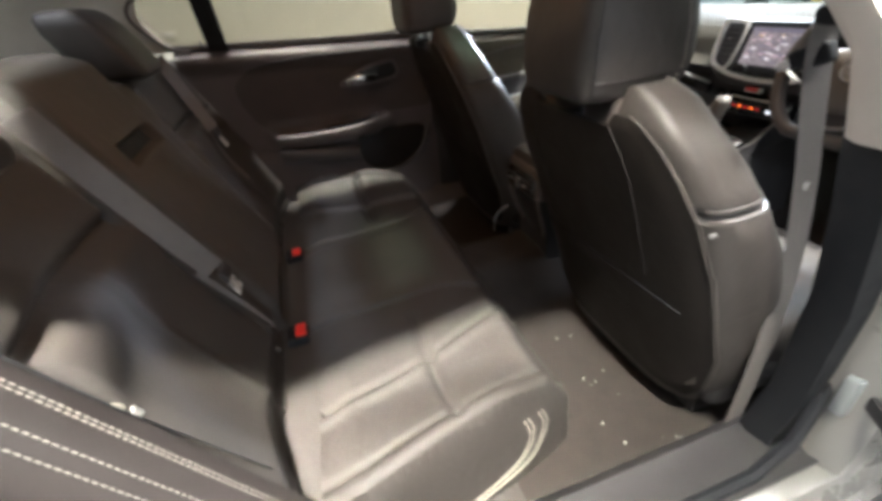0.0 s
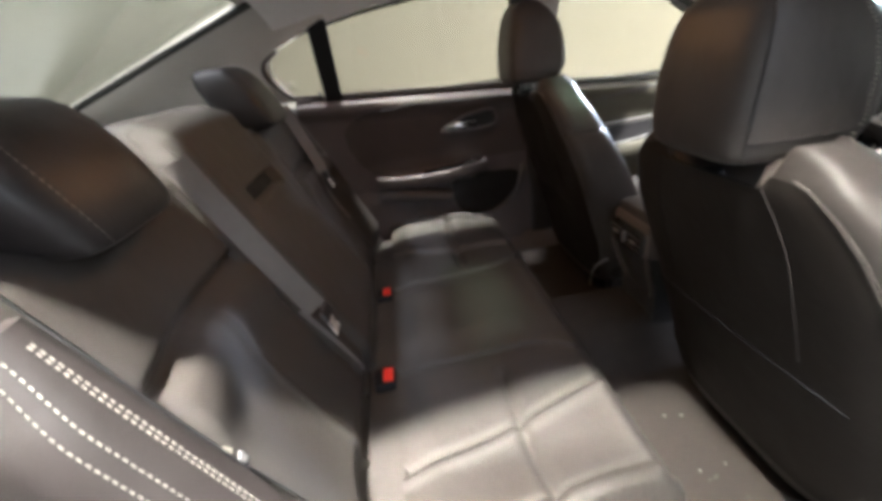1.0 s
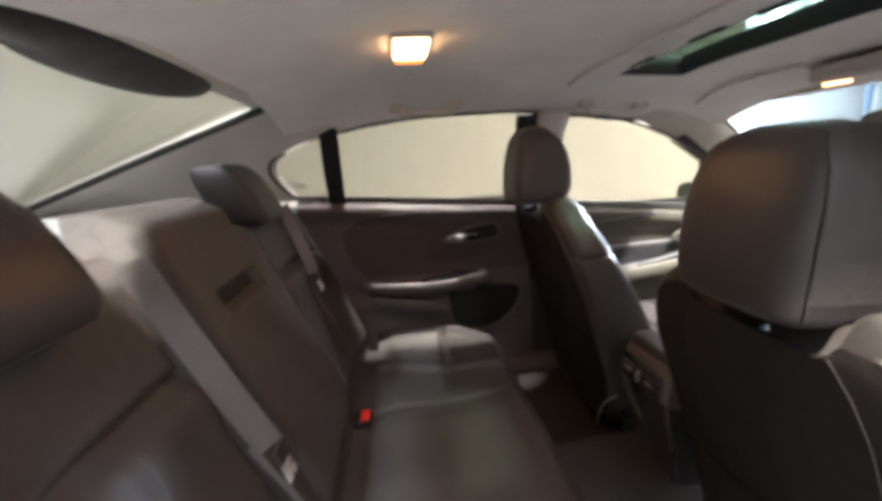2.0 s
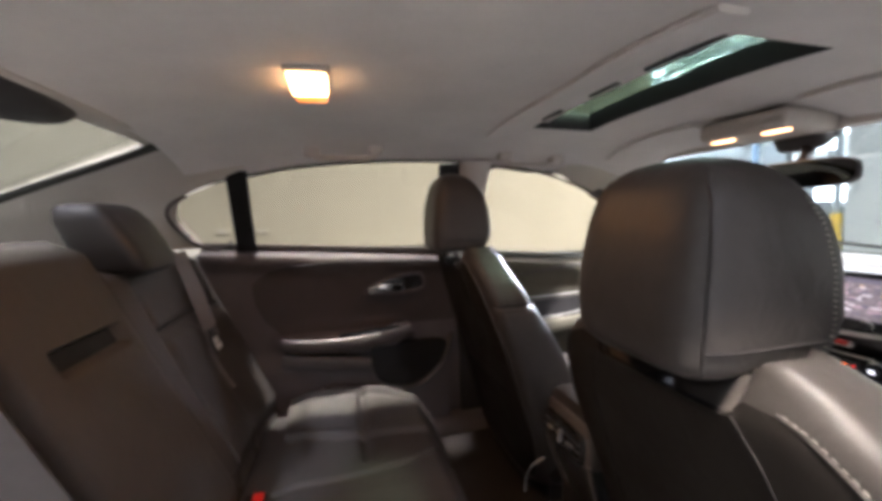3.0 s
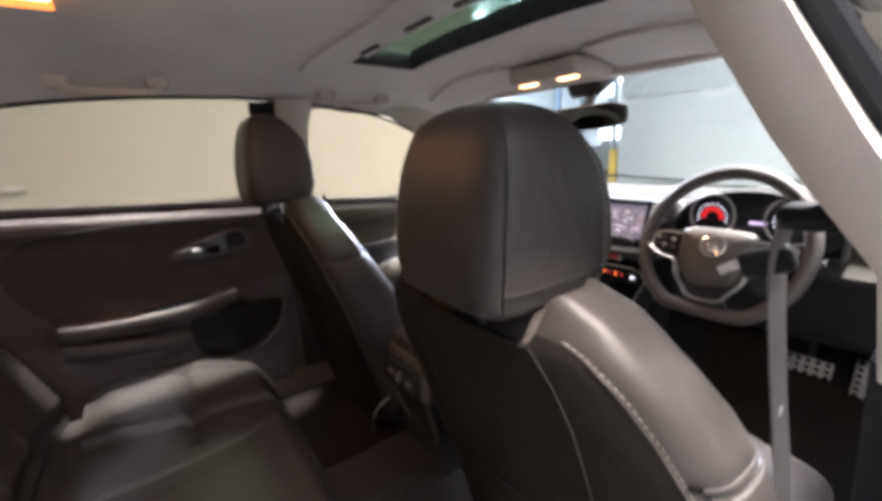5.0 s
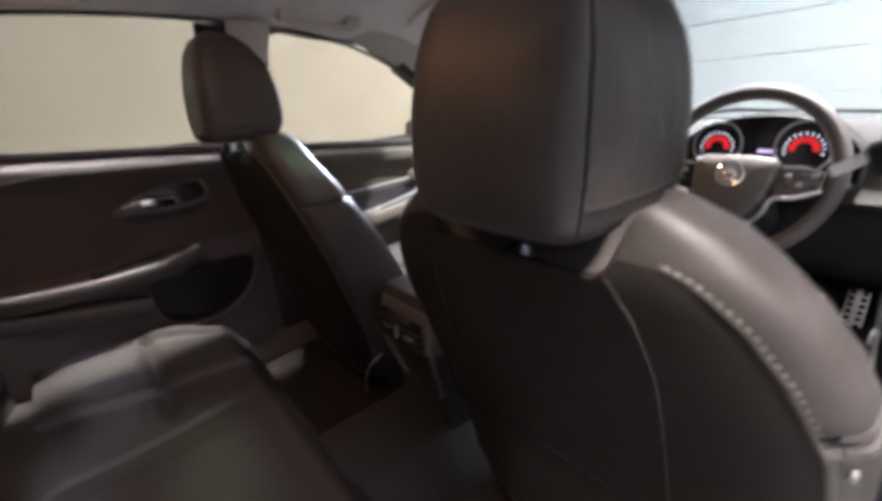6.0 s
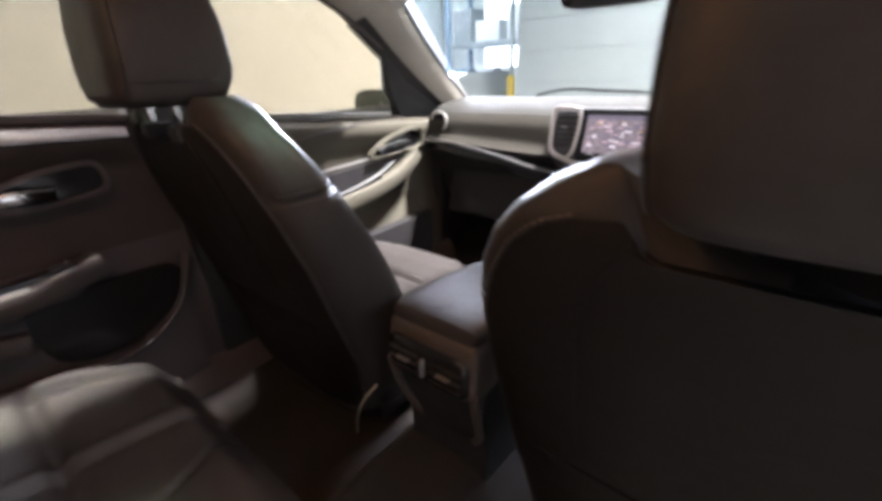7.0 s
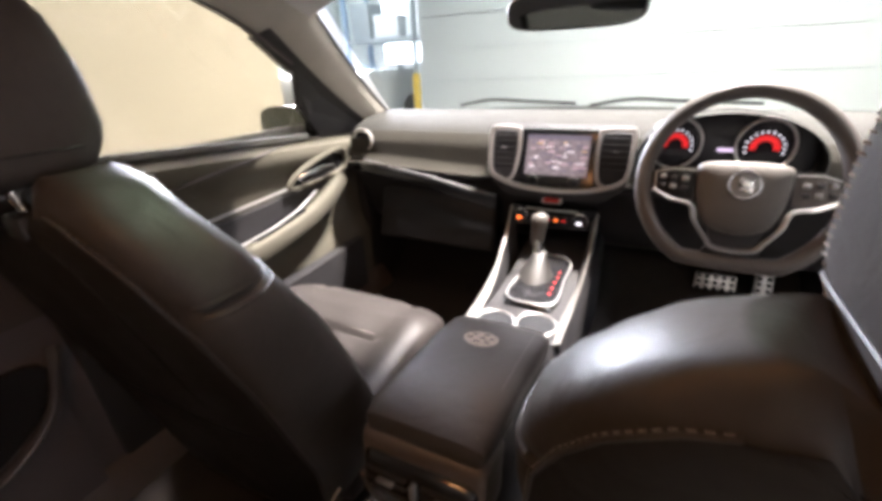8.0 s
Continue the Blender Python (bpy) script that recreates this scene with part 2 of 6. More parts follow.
def stitches(pts, length=0.0055, gap=0.0035, r=0.0006, cross=False):
    """Short raised threads along a line."""
    P = [Vector(p) for p in pts]
    bm = bmesh.new()
    step, left = length + gap, 0.0
    for a, b in zip(P, P[1:]):
        seg = (b - a).length
        if seg < 1e-6:
            continue
        d = (b - a) / seg
        s = d.cross(Vector((0.3, 0.2, 0.93))).normalized()
        if cross:
            d2, s2 = s, d
        else:
            d2, s2 = d, s
        t = d2.cross(s2).normalized()
        while left < seg:
            p = a + d * left
            h = length / 2
            q = [p - d2 * h, p + d2 * h]
            v = []
            for c in q:
                v += [bm.verts.new(c + s2 * r), bm.verts.new(c + t * r), bm.verts.new(c - s2 * r), bm.verts.new(c - t * r)]
            for k in range(4):
                m = (k + 1) % 4
                bm.faces.new((v[k], v[m], v[4 + m], v[4 + k]))
            bm.faces.new(v[3::-1])
            bm.faces.new(v[4:])
            left += step
        left -= seg
    return bm


def lerp_table(table, x):
    """A smooth value from rows (x, value)."""
    if x <= table[0][0]:
        return table[0][1]
    for (a, p), (b, q) in zip(table, table[1:]):
        if x <= b:
            t = (x - a) / (b - a)
            return p + (q - p) * t
    return table[-1][1]


def super_ring(cx, cy, z, a, b, n=3.2, count=40, shape=None):
    ring = []
    for k in range(count):
        t = 2 * math.pi * k / count
        c, s = math.cos(t), math.sin(t)
        x = math.copysign(abs(c) ** (2 / n), c) * a
        y = math.copysign(abs(s) ** (2 / n), s) * b
        if shape:
            x, y = shape(x, y)
        ring.append((cx + x, cy + y, z))
    return ring


def bump1(x, w):
    return math.exp(-(x / w) ** 2)


def step(x, a, b):
    t = min(1, max(0, (x - a) / (b - a)))
    return t * t * (3 - 2 * t)


# ---- the workshop round the car ----
def workshop():
    single("floor", rbox(-9, 8, -6, 14, -0.2, 0.0, 0), CONCRETE, "sealed grey concrete workshop floor", "floor", kind="structure", smooth=False)
    single("wall_left", rbox(-2.75, -2.6, -3.0, 4.0, 0, 5.2, 0), WALL_CREAM, "plain cream painted wall beside the car", "wall", kind="structure", smooth=False)
    single("wall_rear", rbox(-9, 8, -3.15, -3.0, 0, 5.2, 0), WALL_CREAM, "plain cream painted wall behind the car", "wall", kind="structure", smooth=False)
    # Unseen right wall, made white to bounce light into the cabin.
    single("wall_right", rbox(7.0, 7.15, -3.0, 14, 0, 5.2, 0), WALL_WHITE, "plain white painted workshop wall, unseen, bouncing light into the car", "wall", kind="structure", smooth=False)
    single("wall_far", rbox(-9, 8, 13.0, 13.15, 0, 5.2, 0), WALL_WHITE, "plain white wall at the far end", "wall", kind="structure", smooth=False)
    single("wall_outer", rbox(-9.15, -9, -3.0, 13.0, 0, 5.2, 0), WALL_WHITE, "plain white side wall of the next bay", "wall", kind="structure", smooth=False)
    single("ceiling", rbox(-9, 8, -6, 14, 5.2, 5.35, 0), WALL_WHITE, "white sheeted workshop ceiling", "ceiling", kind="structure", smooth=False)
    # white panelled wall ahead of the car, boards with open joints
    w = thing("wall_front", (2.0, 7.0, 0), "white panelled wall with thin horizontal joints", "wall", kind="structure")
    part("backing", rbox(-2.9, 7.0, 7.06, 7.2, 0, 5.2, 0), STEEL, w, smooth=False)
    for k in range(13):
        z = 0.05 + 0.40 * k
        for x0, x1, up in ((-2.9, 0.255, 0.0), (0.26, 3.4, 0.012), (3.405, 7.0, 0.012)):
            part("panel", rbox(x0, x1, 7.0, 7.055, z + up + 0.004 if k else 0.0, min(5.2, z + up + 0.397), 0.003, 1), WALL_WHITE, w, smooth=False)
    # lamps: added enclosed ceiling fittings, unseen; two narrow beams aim at the bench
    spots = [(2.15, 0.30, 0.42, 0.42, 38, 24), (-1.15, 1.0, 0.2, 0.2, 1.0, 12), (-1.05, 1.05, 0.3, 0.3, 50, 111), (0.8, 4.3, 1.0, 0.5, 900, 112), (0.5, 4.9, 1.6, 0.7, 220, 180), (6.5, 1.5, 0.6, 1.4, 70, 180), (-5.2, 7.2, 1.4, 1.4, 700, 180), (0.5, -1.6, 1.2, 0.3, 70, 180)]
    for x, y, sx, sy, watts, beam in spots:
        f = thing("added_ceiling_lamp", (x, y, 5.1), "added white rectangular workshop ceiling lamp, unseen, switched on", "lamp", "workshop ceiling lamps")
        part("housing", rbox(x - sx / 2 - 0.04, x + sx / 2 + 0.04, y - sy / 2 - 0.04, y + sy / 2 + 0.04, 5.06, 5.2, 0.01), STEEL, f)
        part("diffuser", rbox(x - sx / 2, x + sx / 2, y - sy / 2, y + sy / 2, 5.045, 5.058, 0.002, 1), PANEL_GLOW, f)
        area_lamp("added_light", (x, y, 5.03), ((0.50, 0.90, 0.52) if x > 0 else (-0.66, 1.06, 0.46)) if beam <= 30 else (x, y, 0), sx, sy, watts, {24: (1.0, 0.89, 0.68), 12: (1.0, 0.90, 0.62), 111: (1.0, 0.93, 0.84), 112: (1.0, 0.93, 0.78)}.get(beam, (0.94, 0.97, 1.0)), beam)
    # open roof steelwork under the sheeting
    for k in range(5):
        single("roof_beam", rbox(-8.9, 6.9, 2.2 + 1.1 * k, 2.32 + 1.1 * k, 4.85, 5.2, 0.005, 1), STEEL, "grey steel roof beam of the workshop", "beam", "roof beams", "structure", smooth=False)
    for x in (-0.6, 0.4, 1.4, 2.4):
        single("roof_purlin", rbox(x, x + 0.06, 1.8, 7.0, 4.78, 4.85, 0.004, 1), WALL_WHITE, "pale roof purlin of the workshop", "beam", "roof purlins", "structure", smooth=False)
    # Added small plates stand in for two faint marks on the wall.
    for y, z in ((0.22, 1.012), (0.50, 1.002)):
        w = thing("wall_plate", (-2.6, y, z), "small cream plate standing in for a faint wall mark", "socket", "wall plates")
        part("plate", rbox(-2.6, -2.588, y - 0.05, y + 0.05, z - 0.022, z + 0.022, 0.004), WALL_CREAM, w)
        part("insert", rbox(-2.589, -2.584, y - 0.03, y + 0.03, z - 0.012, z + 0.012, 0.002, 1), PILLAR, w)
    bay_things()


def bay_things():
    # bright roller window in the far wall, rack with boxes, a guard post
    w = thing("window_1", (-5.6, 12.97, 1.6), "bright frosted workshop window in the far wall", "window", kind="structure")
    part("window_frame", join(*[rbox(x - 0.03, x + 0.03, 12.93, 13.0, 0.9, 3.9, 0.004, 1) for x in (-7.4, -6.2, -5.0, -3.8)], *[rbox(-7.4, -3.8, 12.93, 13.0, z - 0.03, z + 0.03, 0.004, 1) for z in (0.9, 1.9, 2.9, 3.9)]), STEEL, w, smooth=False)
    for i in range(3):
        for j in range(3):
            part("pane", rbox(-7.37 + 1.2 * i, -6.23 + 1.2 * i, 12.95, 12.96, 0.93 + j, 1.87 + j, 0), DAY_GLOW, w, smooth=False)
    h = thing("window_2", (-9.0, 10.3, 3.9), "bright high window strip in the side wall of the next bay", "window", kind="structure")
    part("window_frame", join(*[rbox(-9.0, -8.95, y - 0.03, y + 0.03, 3.7, 4.75, 0.004, 1) for y in (9.4, 9.9, 10.4, 10.9, 11.4)], *[rbox(-9.0, -8.95, 9.4, 11.4, z - 0.03, z + 0.03, 0.004, 1) for z in (3.7, 4.75)]), STEEL, h, smooth=False)
    for i in range(4):
        part("pane", rbox(-8.985, -8.975, 9.43 + 0.5 * i, 9.87 + 0.5 * i, 3.73, 4.72, 0), DAY_GLOW, h, smooth=False)
    area_lamp("window_daylight", (-8.94, 10.4, 4.22), (0.4, 1.6, 1.0), 1.9, 1.0, 4500, (0.90, 0.96, 1.0))
    for y in (7.6, 9.2, 10.8):
        t = thing("roof_truss", (-5.9, y, 4.3), "pale steel roof truss over the next bay", "truss", "roof trusses", "structure")
        part("bottom_chord", rbox(-9.0, -2.9, y - 0.05, y + 0.05, 4.30, 4.40, 0.005, 1), TRUSS_WHITE, t, smooth=False)
        part("top_chord", rbox(-9.0, -2.9, y - 0.05, y + 0.05, 5.05, 5.15, 0.005, 1), TRUSS_WHITE, t, smooth=False)
        for k in range(8):
            x0 = -8.9 + 0.75 * k
            part("brace", tube([(x0, y, 4.38), (x0 + 0.37, y, 5.06)], 0.03, 6), TRUSS_WHITE, t)
            part("brace", tube([(x0 + 0.37, y, 5.06), (x0 + 0.75, y, 4.38)], 0.03, 6), TRUSS_WHITE, t)
    for x, y in ((-7.6, 8.4), (-6.2, 8.4), (-7.6, 10.0), (-6.2, 10.0), (-4.8, 10.0)):
        d = thing("air_duct", (x, y, 4.55), "white boxed duct hung under the workshop roof", "duct", "ducts")
        part("box", rbox(x - 0.35, x + 0.35, y - 0.25, y + 0.25, 4.50, 4.80, 0.02), WALL_WHITE, d)
        part("hanger", tube([(x, y, 4.79), (x, y, 5.21)], 0.012, 6), STEEL, d)
    r = thing("storage_rack", (-4.6, 9.4, 0), "grey steel storage rack with pale goods", "shelf")
    for x in (-5.7, -3.6):
        for y in (9.0, 9.8):
            part("post", rbox(x - 0.04, x + 0.04, y - 0.04, y + 0.04, 0, 3.4, 0.005, 1), BLUE, r, smooth=False)
    for z in (0.5, 1.5, 2.5):
        part("shelf", rbox(-5.7, -3.6, 8.95, 9.85, z, z + 0.08, 0.005, 1), STEEL, r, smooth=False)
    rng = random.Random(3)
    for z in (0.58, 1.58, 2.58):
        x = -5.6
        while x < -4.0:
            wd, h = rng.uniform(0.3, 0.6), rng.uniform(0.3, 0.7)
            single("carton", rbox(x, x + wd, 9.05, 9.6, z, z + h, 0.01, 1), rng.choice([WALL_WHITE, WALL_WHITE, BLUE, STEEL]), "pale box standing on the storage rack", "box", "rack boxes", smooth=False)
            x += wd + rng.uniform(0.05, 0.2)
    p = thing("guard_post", (-3.05, 7.1, 0), "yellow and grey steel guard post at the wall corner", "post")
    part("tube", tube([(-3.05, 7.1, 0.75), (-3.05, 7.1, 3.6)], 0.035, 12), STEEL, p)
    part("sleeve", tube([(-3.05, 7.1, 0.0), (-3.05, 7.1, 0.95)], 0.06, 14), YELLOW, p, "yellow painted sleeve")
    v = thing("white_van", (-4.4, 7.6, 0), "white van parked in the next bay", "van")
    part("body", loft([[(x, y, z) for y, z in ((6.6, 0.35), (6.6, 0.75), (6.7, 0.95), (7.0, 1.02), (8.4, 1.02), (8.5, 0.35))] for x in (-5.6, -5.5, -3.9, -3.75)]), WALL_WHITE, v)
    for y in (6.95, 8.1):
        part("wheel", loft([[(x, y + r_ * math.cos(a), 0.3 + r_ * math.sin(a)) for a in [2 * math.pi * k / 20 for k in range(20)]] for x, r_ in ((-3.9, 0.3), (-3.72, 0.3), (-3.70, 0.26))]), RUBBER, v)


workshop()


# ---- car shell ----
def side_x(z):
    """Half width of the cabin side at a height: upright below the belt, leaning in above it."""
    return 0.80 if z < 0.97 else 0.80 - 0.545 * (z - 0.97)


WIN_TOP = [(0.50, 1.13), (0.55, 1.16), (0.62, 1.19), (0.746, 1.235), (0.92, 1.268), (1.08, 1.283), (1.26, 1.290), (1.42, 1.290), (1.55, 1.284), (1.67, 1.270), (1.78, 1.257), (1.90, 1.232), (2.03, 1.195), (2.14, 1.146), (2.22, 1.10), (2.30, 1.06)]
ROOF_MID = [(0.50, 1.28), (0.62, 1.315), (0.80, 1.345), (1.04, 1.362), (1.50, 1.362), (1.90, 1.348), (2.08, 1.325), (2.25, 1.285), (2.30, 1.27)]


def belt_z(y):
    return lerp_table([(0.5, 1.015), (0.78, 0.996), (1.41, 0.953), (1.75, 0.922), (2.2, 0.886), (2.6, 0.86)], y)


def roof_z(x, y):
    zt, zm = lerp_table(WIN_TOP, y), lerp_table(ROOF_MID, y)
    zt = max(zt, zm - 0.10)
    e = side_x(zt)
    u = min(1.0, abs(x) / e)
    return zt + (zm - zt) * (1 - u ** 3.6)


def headliner():
    ys = [0.62 + 0.04 * k for k in range(0, 26)] + [1.66, 1.67, 1.70, 1.74, 1.80, 1.868, 1.88, 1.94, 1.98, 2.03, 2.08, 2.13, 2.18, 2.22, 2.25]
    ys = sorted(set(round(y, 3) for y in ys if not 1.62 < y < 1.66))
    us = sorted(set([k / 20 for k in range(-20, 21)]))
    HX = 0.335
    bm = bmesh.new()
    layers = []
    for lift in (0.0, 0.03):
        rows = []
        for y in ys:
            zt = max(lerp_table(WIN_TOP, y), lerp_table(ROOF_MID, y) - 0.10)
            e = side_x(zt)
            xs = [-e + (e - HX) * k / 9 for k in range(9)] + [-HX + 2 * HX * k / 20 for k in range(21)] + [HX + (e - HX) * k / 9 for k in range(1, 10)]
            rows.append([bm.verts.new((x, y, roof_z(x, y) + lift)) for x in xs])
        layers.append(rows)
    A, B = layers
    nx = len(A[0])
    hole = lambda i, j: ys[i] >= 1.669 and ys[i + 1] <= 1.869 and 9 <= j < 29
    for i in range(len(ys) - 1):
        for j in range(nx - 1):
            if hole(i, j):
                continue
            bm.faces.new((A[i][j], A[i][j + 1], A[i + 1][j + 1], A[i + 1][j]))
            bm.faces.new((B[i][j], B[i + 1][j], B[i + 1][j + 1], B[i][j + 1]))
    bmesh.ops.holes_fill(bm, edges=[])
    # close the rims between the two layers
    rim = [e for e in bm.edges if e.is_boundary]
    index = {}
    for i, (ra, rb) in enumerate(zip(A, B)):
        for a, b in zip(ra, rb):
            index[a] = b
    for e in rim:
        a, b = e.verts
        if a in index and b in index:
            bm.faces.new((a, b, index[b], index[a]))
    h = single("headliner", bm, HEADLINER, "greyish beige woven cloth headliner of the car roof", "headliner", kind="structure")
    return h


def roof_edge(y, side):
    z = max(lerp_table(WIN_TOP, y), lerp_table(ROOF_MID, y) - 0.10)
    return Vector((side * side_x(z), y, z))


def car_body():
    body = thing("sedan_shell", (0, 1.2, 0), "silver white four-door sedan body shell", "car", kind="structure")
    # roof skin above the headliner, with the sunroof opening
    ys = [0.55, 0.8, 1.1, 1.4, 1.62, 1.66, 1.94, 1.97, 2.1, 2.26]
    xs = [-0.66, -0.5, -0.38, 0.38, 0.5, 0.66]
    bm = bmesh.new()
    g = [[[bm.verts.new((x, y, roof_z(x * 0.92, y) + 0.05 + lift)) for x in xs] for y in ys] for lift in (0, 0.012)]
    for i in range(len(ys) - 1):
        for j in range(len(xs) - 1):
            if 1.65 < ys[i] and ys[i + 1] < 1.95 and xs[j] > -0.4 and xs[j + 1] < 0.4:
                continue
            for L in g:
                bm.faces.new((L[i][j], L[i][j + 1], L[i + 1][j + 1], L[i + 1][j]))
    part("roof_skin", bm, PAINT, body)
    # floor pan and tunnel
    part("floor_pan", rbox(-0.78, 0.78, 0.3, 3.0, 0.16, 0.20, 0.005), HARD_BLACK, body)
    part("carpet", slab(64, 40, lambda u, v: (-0.74 + 1.48 * u, 0.8 + 2.1 * v, 0.215 + 0.145 * step(0.19 - abs(-0.76 + 1.48 * u), 0.0, 0.12) + 0.18 * step(0.8 + 2.1 * v, 2.62, 2.9)), lambda u, v: (-0.74 + 1.48 * u, 0.8 + 2.1 * v, 0.2)), CARPET, body)
    part("side_inner", rbox(-0.835, -0.79, 0.5, 3.0, 0.16, 0.62, 0.005), HARD_BLACK, body)
    part("kick_panel", rbox(-0.80, -0.75, 2.55, 2.97, 0.2, 0.86, 0.01), HARD_BLACK, body)
    part("kick_panel", rbox(0.75, 0.80, 2.60, 2.97, 0.2, 0.86, 0.01), HARD_BLACK, body)
    part("side_inner", rbox(0.79, 0.835, 2.62, 3.0, 0.16, 0.86, 0.005), HARD_BLACK, body)
    part("firewall", rbox(-0.8, 0.8, 2.96, 3.0, 0.2, 0.88, 0.005), HARD_BLACK, body)
    part("rear_bulkhead", rbox(-0.78, 0.78, 0.28, 0.32, 0.2, 0.98, 0.005), HARD_BLACK, body)
    part("parcel_shelf", slab(20, 10, lambda u, v: (-0.74 + 1.48 * u, -0.42 + 0.94 * v, 0.985 + 0.02 * math.sin(3.1 * v)), lambda u, v: (-0.74 + 1.48 * u, -0.42 + 0.94 * v, 0.95)), SHELF_CLOTH, body, "pale grey cloth parcel shelf")
    part("tail_deck", rbox(-0.85, 0.85, -1.0, -0.43, 0.9, 0.96, 0.02), PAINT, body)
    part("bonnet", slab(12, 10, lambda u, v: (-0.8 + 1.6 * u, 3.02 + 0.9 * v, 0.875 + 0.03 * (1 - (2 * u - 1) ** 2) - 0.12 * v), lambda u, v: (-0.8 + 1.6 * u, 3.02 + 0.9 * v, 0.70)), PAINT, body)
    for s in (-1, 1):
        # A pillar trim, from the dash corner to the front header
        inner = smooth_line([(s * 0.77, 2.86, 0.85), (s * 0.72, 2.585, 1.02), (s * 0.67, 2.39, 1.144), (s * 0.62, 2.23, 1.245), (s * 0.57, 2.08, 1.30)], 6)
        outer = smooth_line([(s * 0.805, 2.66, 0.85), (s * 0.778, 2.40, 1.0), (s * 0.737, 2.235, 1.09), (s * 0.690, 2.08, 1.172), (s * 0.640, 1.90, 1.25)], 6)
        def a_face(u, v, s=s, inner=inner, outer=outer):
            k = u * (len(inner) - 1)
            i = min(int(k), len(inner) - 2)
            p = inner[i].lerp(inner[i + 1], k - i).lerp(outer[i].lerp(outer[i + 1], k - i), v)
            return p + Vector((-s * 0.022, -0.012, 0)) * math.sin(math.pi * v)
        part("a_pillar", slab(24, 8, a_face, lambda u, v: a_face(u, v) + Vector((s * 0.045, 0.02, 0.01))), PILLAR_FRONT, body, "grey beige cloth windscreen pillar trim")
        part("frame_cover", slab(24, 4, lambda u, v: a_face(0.72 * u, 0.76 + 0.26 * v) + Vector((-s * 0.006, -0.004, 0)), lambda u, v: a_face(0.72 * u, 0.76 + 0.26 * v) + Vector((s * 0.03, 0.01, 0))), HARD_BLACK, body, "black door frame edge")
        part("pillar_seal", tube([p + Vector((s * 0.004, 0, 0)) for p in inner], 0.007, 6), RUBBER, body)
        # C pillar trim beside the rear window
        def c_front(u, v, s=s):
            # u: down the pillar, v: from the side window's rear edge to the rear window
            a = Vector((s * lerp_table([(0, 0.60), (0.35, 0.675), (0.6, 0.72), (1, 0.775)], u), lerp_table([(0, 0.80), (0.35, 0.575), (0.6, 0.545), (1, 0.60)], u), lerp_table([(0, 1.262), (0.35, 1.175), (0.6, 1.10), (1, 1.0)], u)))
            b = Vector((s * 0.47, 0.62, 1.322)).lerp(Vector((s * 0.665, -0.38, 1.0)), u)
            p = a.lerp(b, v)
            p.x += s * 0.03 * math.sin(math.pi * v)
            return p
        part("c_pillar", slab(16, 14, c_front, lambda u, v: c_front(u, v) + Vector((s * 0.025, 0, 0.02))), PILLAR, body, "grey beige rear pillar trim")
        part("rear_window_seal", tube([(s * 0.468, 0.63, 1.316), (s * 0.53, 0.30, 1.214), (s * 0.662, -0.38, 0.996)], 0, 8, flat=(0.036, 0.016)), DASH_TOP, body)
        part("rear_quarter", rbox(s * 0.86 - 0.03, s * 0.86 + 0.03, -0.9, 0.40, 0.3, 0.98, 0.02), PAINT, body)
        # roof rail outside
        line = [roof_edge(0.55 + 0.1 * k, s) + Vector((s * 0.035, 0, 0.025)) for k in range(16)]
        part("roof_rail", tube(line, 0, 12, flat=(0.06, 0.055)), PAINT, body)
        line = [roof_edge(0.60 + 0.1 * k, s) + Vector((s * 0.004, 0, -0.004)) for k in range(15)]
        part("rail_seal", tube(line, 0.005, 8), DASH_TOP, body)
    # front header and rear header beams above the lining
    part("windscreen_header", rbox(-0.58, 0.58, 2.215, 2.26, 1.265, 1.30, 0.012), PILLAR, body)
    part("rear_header", rbox(-0.56, 0.56, 0.56, 0.64, 1.312, 1.35, 0.012), PILLAR, body)
    # glass
    ws = plate([(-0.78, 2.86, 0.865), (-0.4, 2.90, 0.865), (0, 2.90, 0.865), (0.4, 2.90, 0.865), (0.78, 2.86, 0.865), (0.60, 2.22, 1.29), (0, 2.25, 1.295), (-0.60, 2.22, 1.29)], (0, 0.0, 0.004))
    g1 = part("windscreen", ws, WIND_GLASS, body, "laminated windscreen glass, tint deepened to dim the outside", smooth=False)
    rw = plate([(-0.67, -0.42, 0.985), (0.67, -0.42, 0.985), (0.50, 0.60, 1.325), (-0.50, 0.60, 1.325)], (0, -0.003, 0.005))
    g2 = part("rear_window", rw, REAR_GLASS, body, "rear window glass, tint deepened to dim the outside", smooth=False)
    g1.visible_shadow = g2.visible_shadow = False
    part("brake_light_housing", loft([[(0.13 + 0.27 * math.cos(a) * k, 0.575 + 0.060 * math.sin(a) * k, 1.304 + 0.022 * math.sin(a) * k + d) for a in [2 * math.pi * i / 32 for i in range(32)]] for k, d in ((0.6, -0.012), (0.94, -0.008), (1.0, 0.0), (1.0, 0.010))]), HARD_BLACK, body, "black high brake light housing")
    # right side: sill, B pillar, seals
    part("sill", loft([[(x, y, z) for x, z in ((0.74, 0.2), (0.90, 0.16), (0.93, 0.26), (0.90, 0.33), (0.84, 0.345), (0.80, 0.33), (0.765, 0.30), (0.745, 0.26))] for y in (0.55, 1.0, 1.6, 2.2, 2.7)]), PAINT, body, "silver white painted door sill")
    part("sill_trim", loft([[(x, y, z) for x, z in ((0.70, 0.20), (0.86, 0.20), (0.875, 0.345), (0.84, 0.358), (0.77, 0.345), (0.72, 0.26))] for y in (0.75, 1.1, 1.6, 2.2, 2.6)]), HARD_BLACK, body)
